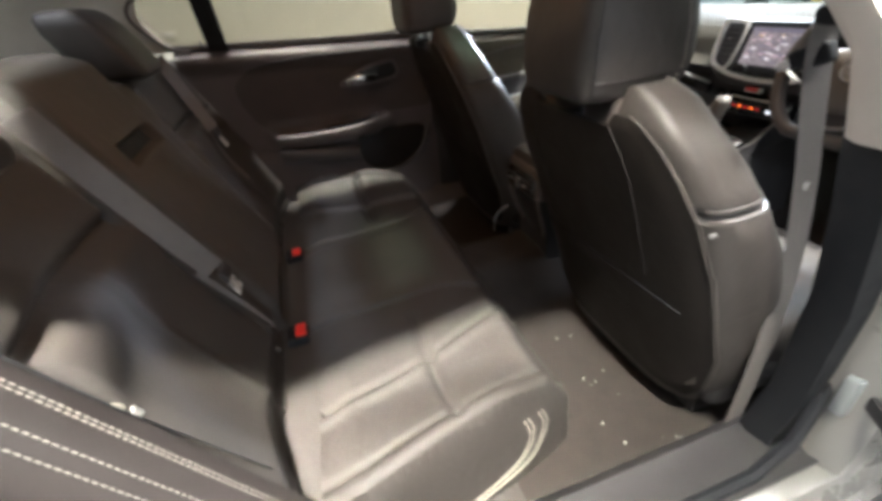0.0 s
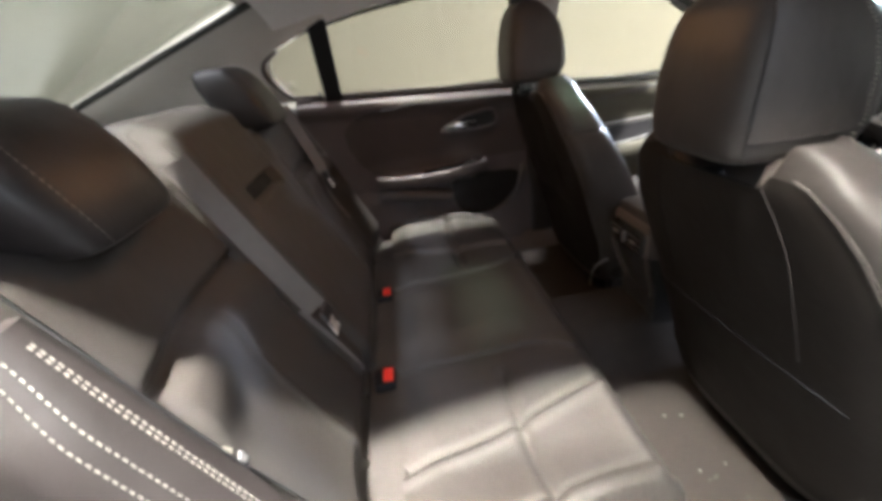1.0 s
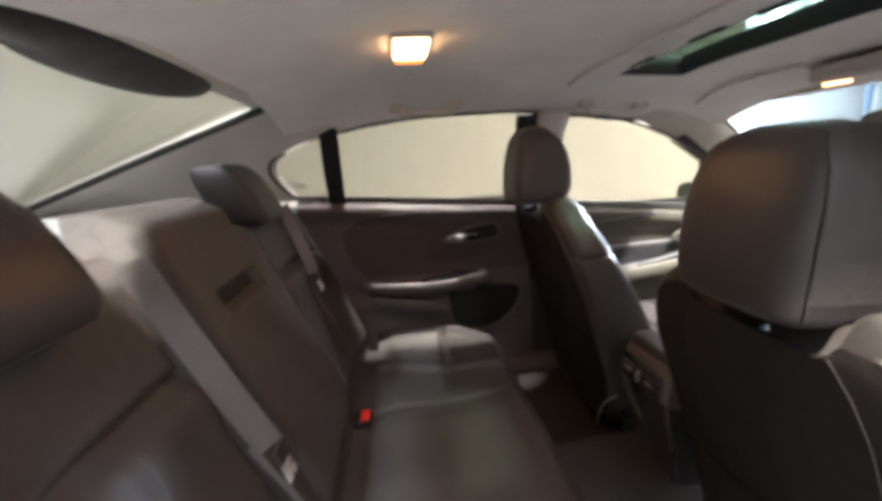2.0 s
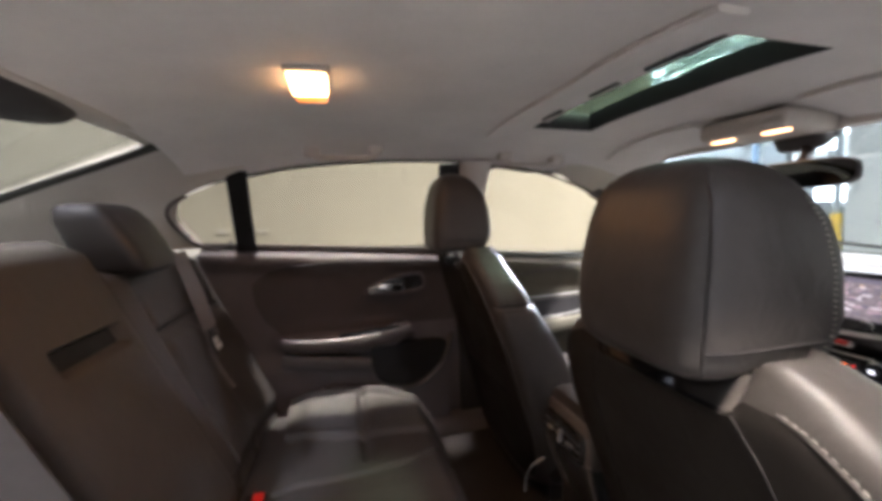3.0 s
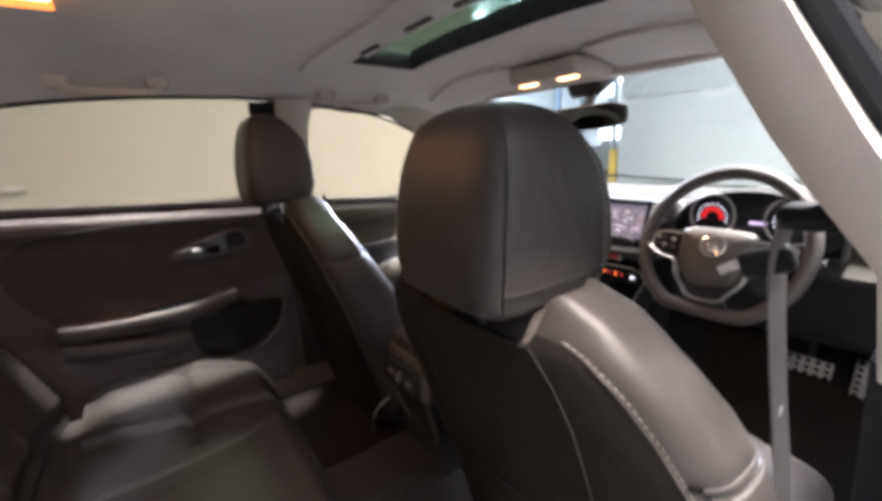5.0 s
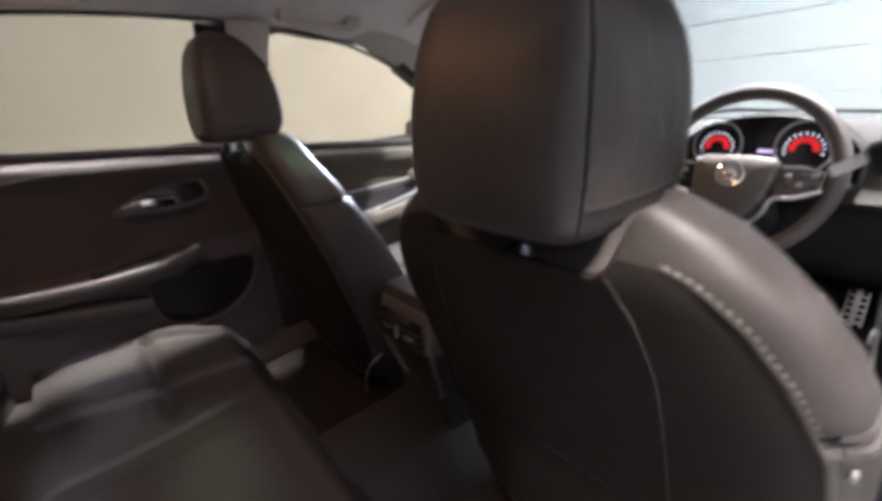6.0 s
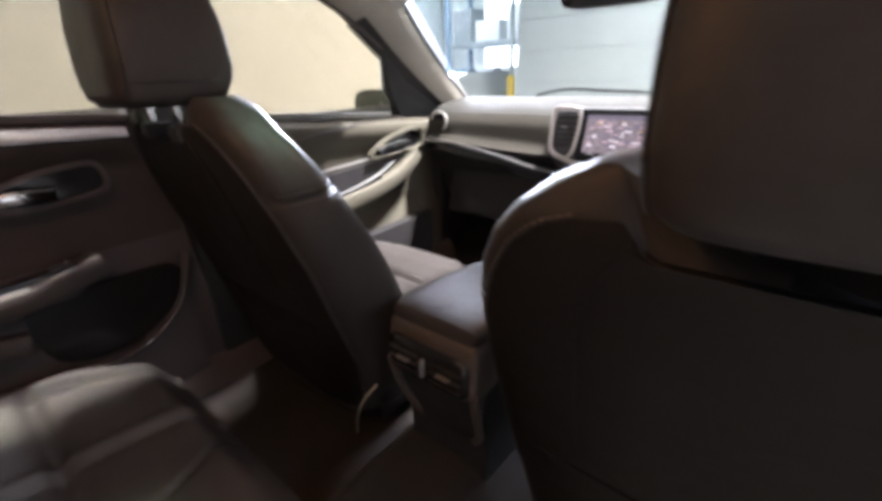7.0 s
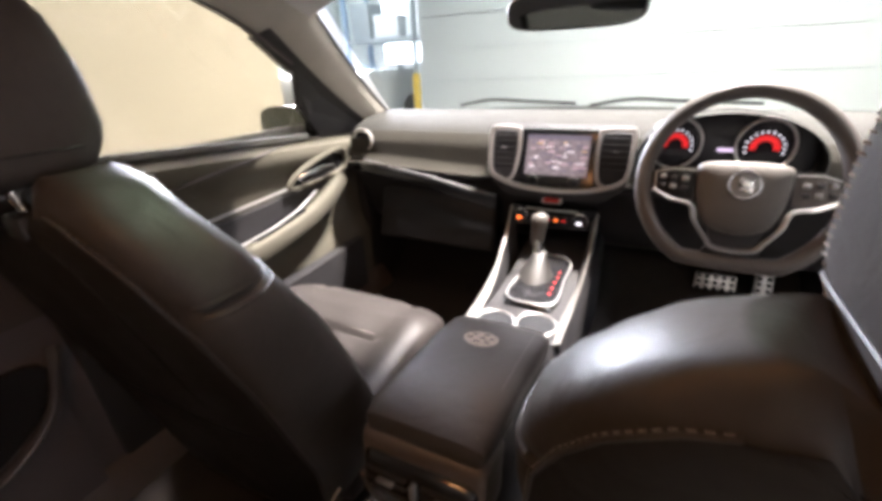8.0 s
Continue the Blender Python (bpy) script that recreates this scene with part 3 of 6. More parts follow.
    part("sill_trim", loft([[(-x, y, z) for x, z in ((0.69, 0.20), (0.80, 0.20), (0.80, 0.292), (0.765, 0.298), (0.735, 0.288), (0.71, 0.25))] for y in (0.75, 1.1, 1.6, 2.2, 2.6)]), PILLAR_DARK, body, "brown plastic sill trim")
    part("sill_seal", tube([(0.86, 0.7, 0.362), (0.86, 1.1, 0.362), (0.86, 1.55, 0.362), (0.85, 1.64, 0.39), (0.83, 1.70, 0.5), (0.825, 1.68, 0.7), (0.83, 1.63, 0.93), (0.79, 1.56, 1.06), (0.69, 1.46, 1.26)], 0.011, 8), RUBBER, body)
    def b_ring(z, x, y0, y1, d):
        return [(x, y0 + 0.012, z), (x - 0.004, (y0 + y1) / 2, z), (x, y1 - 0.012, z), (x + 0.02, y1, z), (x + d, y1, z), (x + d, y0, z), (x + 0.02, y0, z)]
    up = [b_ring(z, x, y0, y1, 0.05) for z, x, y0, y1 in ((0.91, 0.782, 1.56, 1.70), (1.0, 0.775, 1.53, 1.66), (1.06, 0.735, 1.51, 1.63), (1.1, 0.712, 1.495, 1.61), (1.2, 0.662, 1.465, 1.56), (1.29, 0.612, 1.44, 1.525))]
    part("b_pillar_upper", loft(up), PILLAR, body, "beige plastic upper door pillar trim")
    lo = [b_ring(z, x, y0, y1, 0.06) for z, x, y0, y1 in ((0.22, 0.755, 1.58, 1.92), (0.32, 0.765, 1.62, 1.86), (0.45, 0.772, 1.655, 1.82), (0.65, 0.775, 1.645, 1.80), (0.80, 0.776, 1.605, 1.76), (0.925, 0.776, 1.56, 1.715))]
    part("b_pillar_lower", loft(lo), RUBBER, body, "black plastic lower door pillar trim")
    jamb = [[(0.82, y0, z), (0.82, y1, z), (0.90, y1 + 0.02, z), (0.915, y1, z), (0.90, y0 + 0.03, z), (0.86, y0, z)] for z, y0, y1 in ((0.26, 1.66, 1.95), (0.4, 1.69, 1.90), (0.65, 1.69, 1.86), (0.95, 1.63, 1.79), (0.99, 1.62, 1.77))]
    part("b_pillar_outer", loft(jamb), PAINT, body, "silver white painted door jamb")
    strap = part("door_check_strap", tube(smooth_line([(0.86, 1.72, 0.50), (0.93, 1.685, 0.495), (1.0, 1.665, 0.485), (1.08, 1.655, 0.475)], 4), 0, 8, flat=(0.012, 0.03)), HARD_BLACK, body, "black door check strap")
    part("strap_plate", rbox(0.85, 0.87, 1.68, 1.72, 0.46, 0.54, 0.004), STEEL, body)
    # sunroof
    s = thing("sunroof", (0, 1.8, 1.34), "tinted glass sunroof with partly opened shade", "sunroof")
    z = lambda x, y: roof_z(x, y)
    gl = part("glass_panel", slab(8, 4, lambda u, v: (-0.40 + 0.8 * u, 1.60 + 0.37 * v, z(-0.4 + 0.8 * u, 1.6 + 0.37 * v) + 0.052), lambda u, v: (-0.40 + 0.8 * u, 1.60 + 0.37 * v, z(-0.4 + 0.8 * u, 1.6 + 0.37 * v) + 0.057)), ROOF_GLASS, s, "dark green tinted glass")
    rim = [(-0.335, 1.67), (0.335, 1.67), (0.335, 1.868), (-0.335, 1.868)]
    for (x0, y0), (x1, y1) in zip(rim, rim[1:] + rim[:1]):
        n = 8
        pts = [(x0 + (x1 - x0) * k / n, y0 + (y1 - y0) * k / n, z(x0 + (x1 - x0) * k / n, y0 + (y1 - y0) * k / n) + 0.026) for k in range(n + 1)]
        part("frame_bar", tube(pts, 0, 8, flat=(0.008, 0.052)), HARD_BLACK, s)
    part("shade", slab(10, 4, lambda u, v: (-0.33 + 0.66 * u, 1.62 + 0.10 * v, z(-0.33 + 0.66 * u, 1.62 + 0.1 * v) + 0.018), lambda u, v: (-0.33 + 0.66 * u, 1.62 + 0.10 * v, z(-0.33 + 0.66 * u, 1.62 + 0.1 * v) + 0.028)), HEADLINER, s, "cloth covered sliding shade")
    part("lip", tube([(x, 1.585 - 0.012 * abs(x) / 0.4, z(x, 1.585) - 0.004) for x in [-0.42 + 0.07 * k for k in range(13)]], 0, 8, flat=(0.05, 0.012)), HEADLINER, s)
    for x in (-0.20, 0.03, 0.21, 0.30):
        part("slot", rbox(x - 0.05, x + (0.05 if x < 0.25 else 0.03), 1.655, 1.668, z(x, 1.66) - 0.006, z(x, 1.66) + 0.004, 0.003), HARD_BLACK, s)


headliner()
car_body()


# ---- left doors with their windows ----
def arc_pts(f, a, b, n):
    return [f(a + (b - a) * k / n) for k in range(n + 1)]


def on_glass(y, z, off=0.0):
    return Vector((-side_x(z) - off, y, z))


def rear_door():
    d = thing("door_1", (-0.78, 1.1, 0.3), "closed rear car door with dark brown trim and grey armrest", "car door", "left side doors", "structure")
    y0, y1 = 0.60, 1.56
    z0 = 0.26

    def trim(u, v):
        y, t = y0 + (y1 - y0) * u, v
        zt = belt_z(y) - 0.006
        z = z0 + (zt - z0) * t
        x = -0.775
        # shoulder under the window, sunk middle, armrest bulge
        x += 0.035 * step(z, zt - 0.10, zt - 0.04) - 0.05 * step(z, zt - 0.03, zt)
        arm = bump1(z - (0.628 - 0.03 * (y - 1.0)), 0.045) * step(y, 0.80, 0.92) * (1 - step(y, 1.26, 1.36))
        x += 0.055 * arm
        x += 0.03 * (1 - step(z, 0.52, 0.60))
        return (x, y, z)
    part("trim_panel", slab(60, 60, trim, lambda u, v: (-0.83, y0 + (y1 - y0) * u, z0 + (belt_z(y0 + (y1 - y0) * u) - 0.012 - z0) * v)), TRIM_BROWN, d)
    # suede insert with a swept upper edge
    def insert(u, v, off=0.0):
        yl = lerp_table([(0, 0.85), (0.2, 0.80), (0.5, 0.768), (0.8, 0.760), (0.92, 0.775), (1.0, 0.82)], v)
        y = yl + (1.52 - yl) * u
        top = lerp_table([(0.80, 0.895), (0.9, 0.920), (1.05, 0.930), (1.52, 0.908)], y)
        z = 0.668 + (top - 0.668) * v
        x = trim((y - y0) / (y1 - y0), (z - z0) / (belt_z(y) - 0.006 - z0))[0]
        return (x + 0.006 - off, y, z)
    part("insert", slab(24, 16, insert, lambda u, v: insert(u, v, 0.012)), TRIM_SUEDE, d, "dark brown suede insert")
    part("insert_piping", tube([insert(k / 24, 1.0) for k in range(25)], 0.004, 6), HARD_BLACK, d)
    # armrest with grip cup
    arm = lambda y: 0.655 - 0.04 * (y - 0.88) + 0.03 * step(y, 1.22, 1.36)
    part("armrest", tube(smooth_line([(-0.745, 0.865, 0.635), (-0.725, 0.93, 0.628), (-0.715, 1.08, 0.624), (-0.718, 1.22, 0.632), (-0.735, 1.33, 0.655)], 6), 0, 16, flat=(0.06, 0.052)), ARM_PAD, d, "padded grey armrest")
    part("grip_cup", rbox(-0.742, -0.705, 1.06, 1.30, 0.650, 0.664, 0.006, m=pose(0, 0, 0, 4, 0, 0)), GLOSS_BLACK, d, "black grip cup")
    sw = part("window_switch", rbox(-0.728, -0.708, 1.245, 1.285, 0.667, 0.678, 0.003, m=pose(0, 0, 0, 6, 0, 0)), HARD_BLACK, d)
    part("switch_light", rbox(-0.722, -0.714, 1.272, 1.278, 0.679, 0.681, 0.0005, 1), SATIN, sw)
    # handle bezel and chrome pull
    bez = [(-0.735, 1.160, 0.806), (-0.733, 1.20, 0.832), (-0.733, 1.26, 0.855), (-0.735, 1.34, 0.868), (-0.737, 1.385, 0.862), (-0.737, 1.388, 0.812), (-0.735, 1.31, 0.798), (-0.733, 1.22, 0.798)]
    part("handle_bezel", tube(smooth_line(bez, 5, True), 0, 8, closed=True, flat=(0.012, 0.016), up=(1, 0, 0)), TRIM_BROWN, d)
    part("handle_recess", plate(smooth_line([(p[0] - 0.006, p[1], p[2]) for p in bez], 4, True), (-0.004, 0, 0)), GLOSS_BLACK, d)
    part("door_handle", tube(smooth_line([(-0.728, 1.180, 0.812), (-0.715, 1.205, 0.820), (-0.708, 1.235, 0.826), (-0.712, 1.27, 0.822), (-0.726, 1.30, 0.818)], 5), 0, 10, flat=(0.012, 0.026)), CHROME, d, "chrome inside door handle")
    # lower pocket: rounded ledge, flat black plate for the shaded cavity, curved lip
    part("lower_ledge", tube(smooth_line([(-0.745, 0.86, 0.575), (-0.728, 0.93, 0.568), (-0.722, 1.05, 0.552), (-0.735, 1.17, 0.528)], 6), 0, 14, flat=(0.05, 0.05)), ARM_PAD, d, "rounded grey ledge")
    cav = smooth_line([(-0.738, 1.19, 0.598), (-0.738, 1.34, 0.602), (-0.738, 1.475, 0.588), (-0.738, 1.45, 0.50), (-0.738, 1.33, 0.43), (-0.738, 1.20, 0.46)], 5, True)
    part("bin_shade", plate(cav, (-0.02, 0, 0)), GLOSS_BLACK, d, "black plate for the door pocket's shaded inside", smooth=False)
    part("bin_lip", tube(smooth_line([(-0.735, 1.50, 0.62), (-0.722, 1.485, 0.575), (-0.712, 1.445, 0.49), (-0.708, 1.34, 0.425), (-0.712, 1.18, 0.43), (-0.725, 1.0, 0.46)], 6), 0, 10, flat=(0.02, 0.014)), ARM_PAD, d, "curved pocket lip")
    def bin_f(u, v):
        y = 0.98 + 0.50 * u
        top = lerp_table([(0.98, 0.455), (1.18, 0.42), (1.34, 0.415), (1.44, 0.475), (1.48, 0.56)], y)
        return (-0.722 + 0.012 * math.sin(math.pi * u), y, 0.28 + (top - 0.28) * v)
    part("door_bin", slab(20, 8, bin_f, lambda u, v: (-0.745, bin_f(u, v)[1], bin_f(u, v)[2])), TRIM_BROWN, d)
    # window: quarter pane, divider bar and drop glass
    top = lambda y: on_glass(y, lerp_table(WIN_TOP, y))
    bot = lambda y: on_glass(y, belt_z(y) - 0.01)
    q = arc_pts(bot, 0.60, 0.735, 3) + [on_glass(0.725, 1.235)] + arc_pts(top, 0.70, 0.56, 4) + [on_glass(0.535, 1.10)]
    g = part("quarter_pane", plate(q, (-0.004, 0, 0)), SIDE_GLASS, d, smooth=False)
    g.visible_shadow = False
    m = arc_pts(bot, 0.76, 1.47, 8) + arc_pts(top, 1.45, 0.76, 10)
    g = part("drop_glass", plate(m, (-0.004, 0, 0)), SIDE_GLASS, d, smooth=False)
    g.visible_shadow = False
    part("divider_bar", tube([on_glass(0.752, 0.98, -0.012), on_glass(0.757, 1.12, -0.012), on_glass(0.764, 1.26, -0.012)], 0, 10, flat=(0.068, 0.014), up=(1, 0, 0)), RUBBER, d, "black window divider bar")
    part("quarter_seal", tube(smooth_line([on_glass(0.66, 0.99, -0.01), on_glass(0.60, 1.01, -0.01), on_glass(0.555, 1.06, -0.01), on_glass(0.53, 1.11, -0.01), on_glass(0.545, 1.15, -0.01), on_glass(0.60, 1.18, -0.01)], 4), 0, 8, flat=(0.012, 0.020), up=(1, 0, 0)), TRIM_BROWN, d)
    part("belt_seal", tube([Vector((-0.785, y, belt_z(y) + 0.002)) for y in [0.60 + 0.08 * k for k in range(13)]], 0, 8, flat=(0.022, 0.018)), ARM_PAD, d, "grey window belt strip")
    lk = part("lock_pin", tube([(-0.775, 0.70, 0.99), (-0.775, 0.70, 1.025)], 0.005, 8), HARD_BLACK, d)
    b = [b for b in ((0.92, -0.772, 1.50, 1.66), (1.0, -0.765, 1.475, 1.65), (1.1, -0.72, 1.465, 1.635), (1.2, -0.665, 1.455, 1.625), (1.275, -0.62, 1.447, 1.62))]
    part("window_frame", loft([[(x, y0_, z), (x + 0.0, y1_ - 0.08, z), (x - 0.03, y1_ - 0.08, z), (x - 0.03, y0_, z)] for z, x, y0_, y1_ in b]), RUBBER, d, "black window frame")
    part("outer_skin", slab(10, 8, lambda u, v: (-0.90 + 0.03 * (2 * v - 1) ** 2, 0.55 + 1.0 * u, 0.25 + 0.72 * v), lambda u, v: (-0.86, 0.55 + 1.0 * u, 0.25 + 0.72 * v)), PAINT, d)


def front_door():
    d = thing("door_2", (-0.78, 2.0, 0.3), "closed front car door with grey trim, silver strip and armrest", "car door", "left side doors", "structure")
    y0, y1, z0 = 1.62, 2.56, 0.26

    def trim(u, v):
        y = y0 + (y1 - y0) * u
        zt = belt_z(y) - 0.006
        z = z0 + (zt - z0) * v
        x = -0.785 + 0.035 * step(z, zt - 0.12, zt - 0.05) - 0.05 * step(z, zt - 0.03, zt)
        x += 0.03 * (1 - step(z, 0.46, 0.56))
        return (x, y, z)
    part("trim_panel", slab(50, 50, trim, lambda u, v: (-0.84, y0 + (y1 - y0) * u, z0 + (belt_z(y0 + (y1 - y0) * u) - 0.012 - z0) * v)), DOOR_TAN, d)
    fx = lambda y, z: trim((y - y0) / (y1 - y0), (z - z0) / (belt_z(y) - 0.006 - z0))[0]
    up = lambda y: lerp_table([(1.62, 0.80), (1.9, 0.845), (2.2, 0.872), (2.5, 0.868)], y)
    part("upper_seam", tube([(fx(y, up(y)) + 0.004, y, up(y)) for y in [1.64 + 0.06 * k for k in range(15)]], 0.004, 6), PIPING, d)
    strip = lambda y: lerp_table([(1.62, 0.725), (1.9, 0.725), (2.3, 0.742)], y)
    part("silver_strip", tube([(fx(y, strip(y)) + 0.010, y, strip(y)) for y in [1.66 + 0.06 * k for k in range(11)]], 0, 8, flat=(0.008, 0.008)), SATIN, d, "thin bright trim strip")
    part("lower_insert", slab(16, 8, lambda u, v: (-0.752, 1.68 + 0.66 * u, 0.60 + (strip(1.68 + 0.66 * u) - 0.612) * v), lambda u, v: (-0.775, 1.68 + 0.66 * u, 0.60 + (strip(1.68 + 0.66 * u) - 0.612) * v)), HARD_BLACK, d)
    bez = [(-0.742, 2.16, 0.752), (-0.74, 2.22, 0.79), (-0.742, 2.32, 0.815), (-0.745, 2.42, 0.825), (-0.748, 2.45, 0.80), (-0.748, 2.43, 0.755), (-0.745, 2.33, 0.742), (-0.742, 2.22, 0.738)]
    part("handle_bezel", tube(smooth_line(bez, 5, True), 0, 8, closed=True, flat=(0.012, 0.022), up=(1, 0, 0)), DOOR_TAN, d)
    part("handle_recess", plate(smooth_line([(p[0] - 0.006, p[1], p[2]) for p in bez], 4, True), (-0.004, 0, 0)), GLOSS_BLACK, d)
    part("door_handle", tube(smooth_line([(-0.735, 2.20, 0.765), (-0.722, 2.235, 0.775), (-0.714, 2.275, 0.782), (-0.718, 2.32, 0.780), (-0.73, 2.36, 0.775)], 5), 0, 10, flat=(0.012, 0.026)), CHROME, d, "chrome inside door handle")
    part("armrest", tube(smooth_line([(-0.735, 1.75, 0.60), (-0.715, 1.88, 0.612), (-0.71, 2.05, 0.628), (-0.718, 2.22, 0.655), (-0.742, 2.36, 0.70), (-0.75, 2.40, 0.73)], 6), 0, 16, flat=(0.055, 0.055)), DOOR_TAN, d, "padded grey armrest")
    part("grip_bar", tube(smooth_line([(-0.728, 1.90, 0.645), (-0.712, 2.02, 0.66), (-0.712, 2.15, 0.685), (-0.735, 2.27, 0.715)], 6), 0.0045, 8), SATIN_DARK, d, "silver grip bar")
    part("switch_panel", rbox(-0.742, -0.705, 1.98, 2.18, 0.655, 0.668, 0.005, m=pose(0, 0, 0, 8, 0, 0)), GLOSS_BLACK, d)
    part("door_bin", slab(16, 6, lambda u, v: (-0.715 + 0.02 * math.sin(math.pi * u), 1.70 + 0.75 * u, 0.28 + 0.20 * v), lambda u, v: (-0.74, 1.70 + 0.75 * u, 0.28 + 0.20 * v)), HARD_BLACK, d)
    top = lambda y: on_glass(y, lerp_table(WIN_TOP, y))
    bot = lambda y: on_glass(y, belt_z(y) - 0.01)
    m = arc_pts(bot, 1.60, 2.40, 8) + [on_glass(2.33, 1.0)] + arc_pts(top, 2.22, 1.64, 12)
    g = part("drop_glass", plate(m, (-0.004, 0, 0)), SIDE_GLASS, d, smooth=False)
    g.visible_shadow = False
    part("mirror_sail", plate([on_glass(2.39, 0.866, -0.012), on_glass(2.70, 0.85, -0.012), on_glass(2.42, 1.0, -0.012), on_glass(2.25, 1.095, -0.012), on_glass(2.31, 0.97, -0.012)], (-0.02, 0, 0)), HARD_BLACK, d, "black triangular mirror cover", smooth=False)
    part("window_frame", tube(smooth_line([on_glass(1.63, 0.93, -0.01), on_glass(1.625, 1.08, -0.01), on_glass(1.62, 1.22, -0.01), on_glass(1.66, 1.262, -0.01), on_glass(1.78, 1.255, -0.01), on_glass(1.92, 1.226, -0.01), on_glass(2.08, 1.172, -0.01), on_glass(2.24, 1.10, -0.01)], 5), 0, 8, flat=(0.010, 0.012), up=(1, 0, 0)), TRIM_BROWN, d, "thin window frame")
    part("belt_seal", tube([Vector((-0.79, y, belt_z(y) + 0.002)) for y in [1.60 + 0.08 * k for k in range(10)]], 0, 8, flat=(0.022, 0.018)), SHELF_CLOTH, d, "grey window belt strip")
    part("lock_pin", tube([(-0.775, 1.70, 0.925), (-0.775, 1.70, 0.955)], 0.005, 8), HARD_BLACK, d)
    part("outer_skin", slab(10, 8, lambda u, v: (-0.90 + 0.03 * (2 * v - 1) ** 2, 1.56 + 1.1 * u, 0.25 + 0.66 * v), lambda u, v: (-0.86, 1.56 + 1.1 * u, 0.25 + 0.66 * v)), PAINT, d)
    # B pillar on this side
    bp = thing("pillar_trim", (-0.7, 1.6, 1.0), "beige upper pillar trim between the side windows", "trim", kind="structure")
    part("cover", loft([[(x, y0_, z), (x + 0.02, y0_ + 0.02, z), (x + 0.02, y1_ - 0.02, z), (x, y1_, z), (x - 0.03, y1_, z), (x - 0.03, y0_, z)] for z, x, y0_, y1_ in ((0.91, -0.76, 1.545, 1.66), (1.0, -0.75, 1.54, 1.645), (1.1, -0.705, 1.53, 1.635), (1.2, -0.65, 1.525, 1.63), (1.28, -0.61, 1.52, 1.64))]), PILLAR, bp)
    part("lower_cover", rbox(-0.79, -0.735, 1.53, 1.68, 0.22, 0.915, 0.012), HARD_BLACK, bp, "black lower pillar trim")
    # wing mirror
    w = thing("wing_mirror", (-0.92, 2.42, 0.86), "grey wing mirror outside the front door", "mirror")
    part("shell", loft([[(-0.965 + 0.118 * math.copysign(abs(math.cos(a)) ** 0.6, math.cos(a)) * k, 2.40 + dy, 0.900 + 0.066 * math.copysign(abs(math.sin(a)) ** 0.6, math.sin(a)) * k) for a in [2 * math.pi * i / 28 for i in range(28)]] for k, dy in ((0.96, 0.0), (1.0, 0.01), (0.98, 0.05), (0.75, 0.10), (0.35, 0.125))]), GLOSS_BLACK, w)
    part("mirror_glass", loft([[(-0.965 + 0.111 * math.copysign(abs(math.cos(a)) ** 0.6, math.cos(a)) * k, 2.398 + dy, 0.900 + 0.060 * math.copysign(abs(math.sin(a)) ** 0.6, math.sin(a)) * k) for a in [2 * math.pi * i / 28 for i in range(28)]] for k, dy in ((1.0, 0.003), (1.0, -0.002))]), MIRROR_DIM, w, "mirror glass")
    part("arm", tube([(-0.90, 2.44, 0.89), (-0.84, 2.46, 0.885), (-0.80, 2.46, 0.885)], 0, 8, flat=(0.05, 0.035)), GLOSS_BLACK, w)


def right_front_door():
    d = thing("door_3", (0.85, 2.60, 0.3), "open front door on the driver's side with dark trim", "car door", kind="structure")
    y0, y1, z0 = 1.78, 2.58, 0.28
    def trim(u, v):
        y = y0 + (y1 - y0) * u
        zt = belt_z(y) - 0.006
        z = z0 + (zt - z0) * v
        return (0.785 - 0.035 * step(z, zt - 0.12, zt - 0.05) + 0.05 * step(z, zt - 0.03, zt) - 0.03 * (1 - step(z, 0.46, 0.56)), y, z)
    part("trim_panel", slab(30, 30, trim, lambda u, v: (0.84, y0 + (y1 - y0) * u, z0 + (belt_z(y0 + (y1 - y0) * u) - 0.012 - z0) * v)), DASH_MID, d)
    part("armrest", tube(smooth_line([(0.745, 1.84, 0.605), (0.735, 2.05, 0.628), (0.74, 2.22, 0.655), (0.76, 2.36, 0.70)], 6), 0, 14, flat=(0.05, 0.055)), DASH_MID, d, "padded grey armrest")
    part("outer_skin", slab(10, 8, lambda u, v: (0.90 - 0.03 * (2 * v - 1) ** 2, 1.80 + 0.86 * u, 0.25 + 0.66 * v), lambda u, v: (0.86, 1.80 + 0.86 * u, 0.25 + 0.66 * v)), PAINT, d)
    part("belt_seal", tube([Vector((0.79, y, belt_z(y) + 0.002)) for y in [1.74 + 0.08 * k for k in range(9)]], 0, 8, flat=(0.022, 0.018)), DASH_TOP, d)
    m = [Vector((side_x(p.z), p.y, p.z)) for p in arc_pts(lambda y: on_glass(y, belt_z(y) - 0.01), 1.70, 2.40, 8) + [on_glass(2.33, 1.0)] + arc_pts(lambda y: on_glass(y, lerp_table(WIN_TOP, y)), 2.22, 1.66, 12)]
    g = part("drop_glass", plate(m, (0.004, 0, 0)), SIDE_GLASS, d, smooth=False)
    g.visible_shadow = False
    # swung out on its front hinges
    d.rotation_euler = (0, 0, radians(64))


rear_door()
front_door()
right_front_door()


# ---- front seats ----
SEAT_REAR = [(0.28, 1.60), (0.42, 1.572), (0.50, 1.552), (0.65, 1.508), (0.80, 1.462), (0.88, 1.440), (0.96, 1.425)]
SEAT_HALF = [(0.28, 0.225), (0.36, 0.262), (0.50, 0.282), (0.70, 0.285), (0.78, 0.279), (0.84, 0.262), (0.88, 0.240), (0.91, 0.213), (0.935, 0.180), (0.955, 0.140), (0.968, 0.08)]
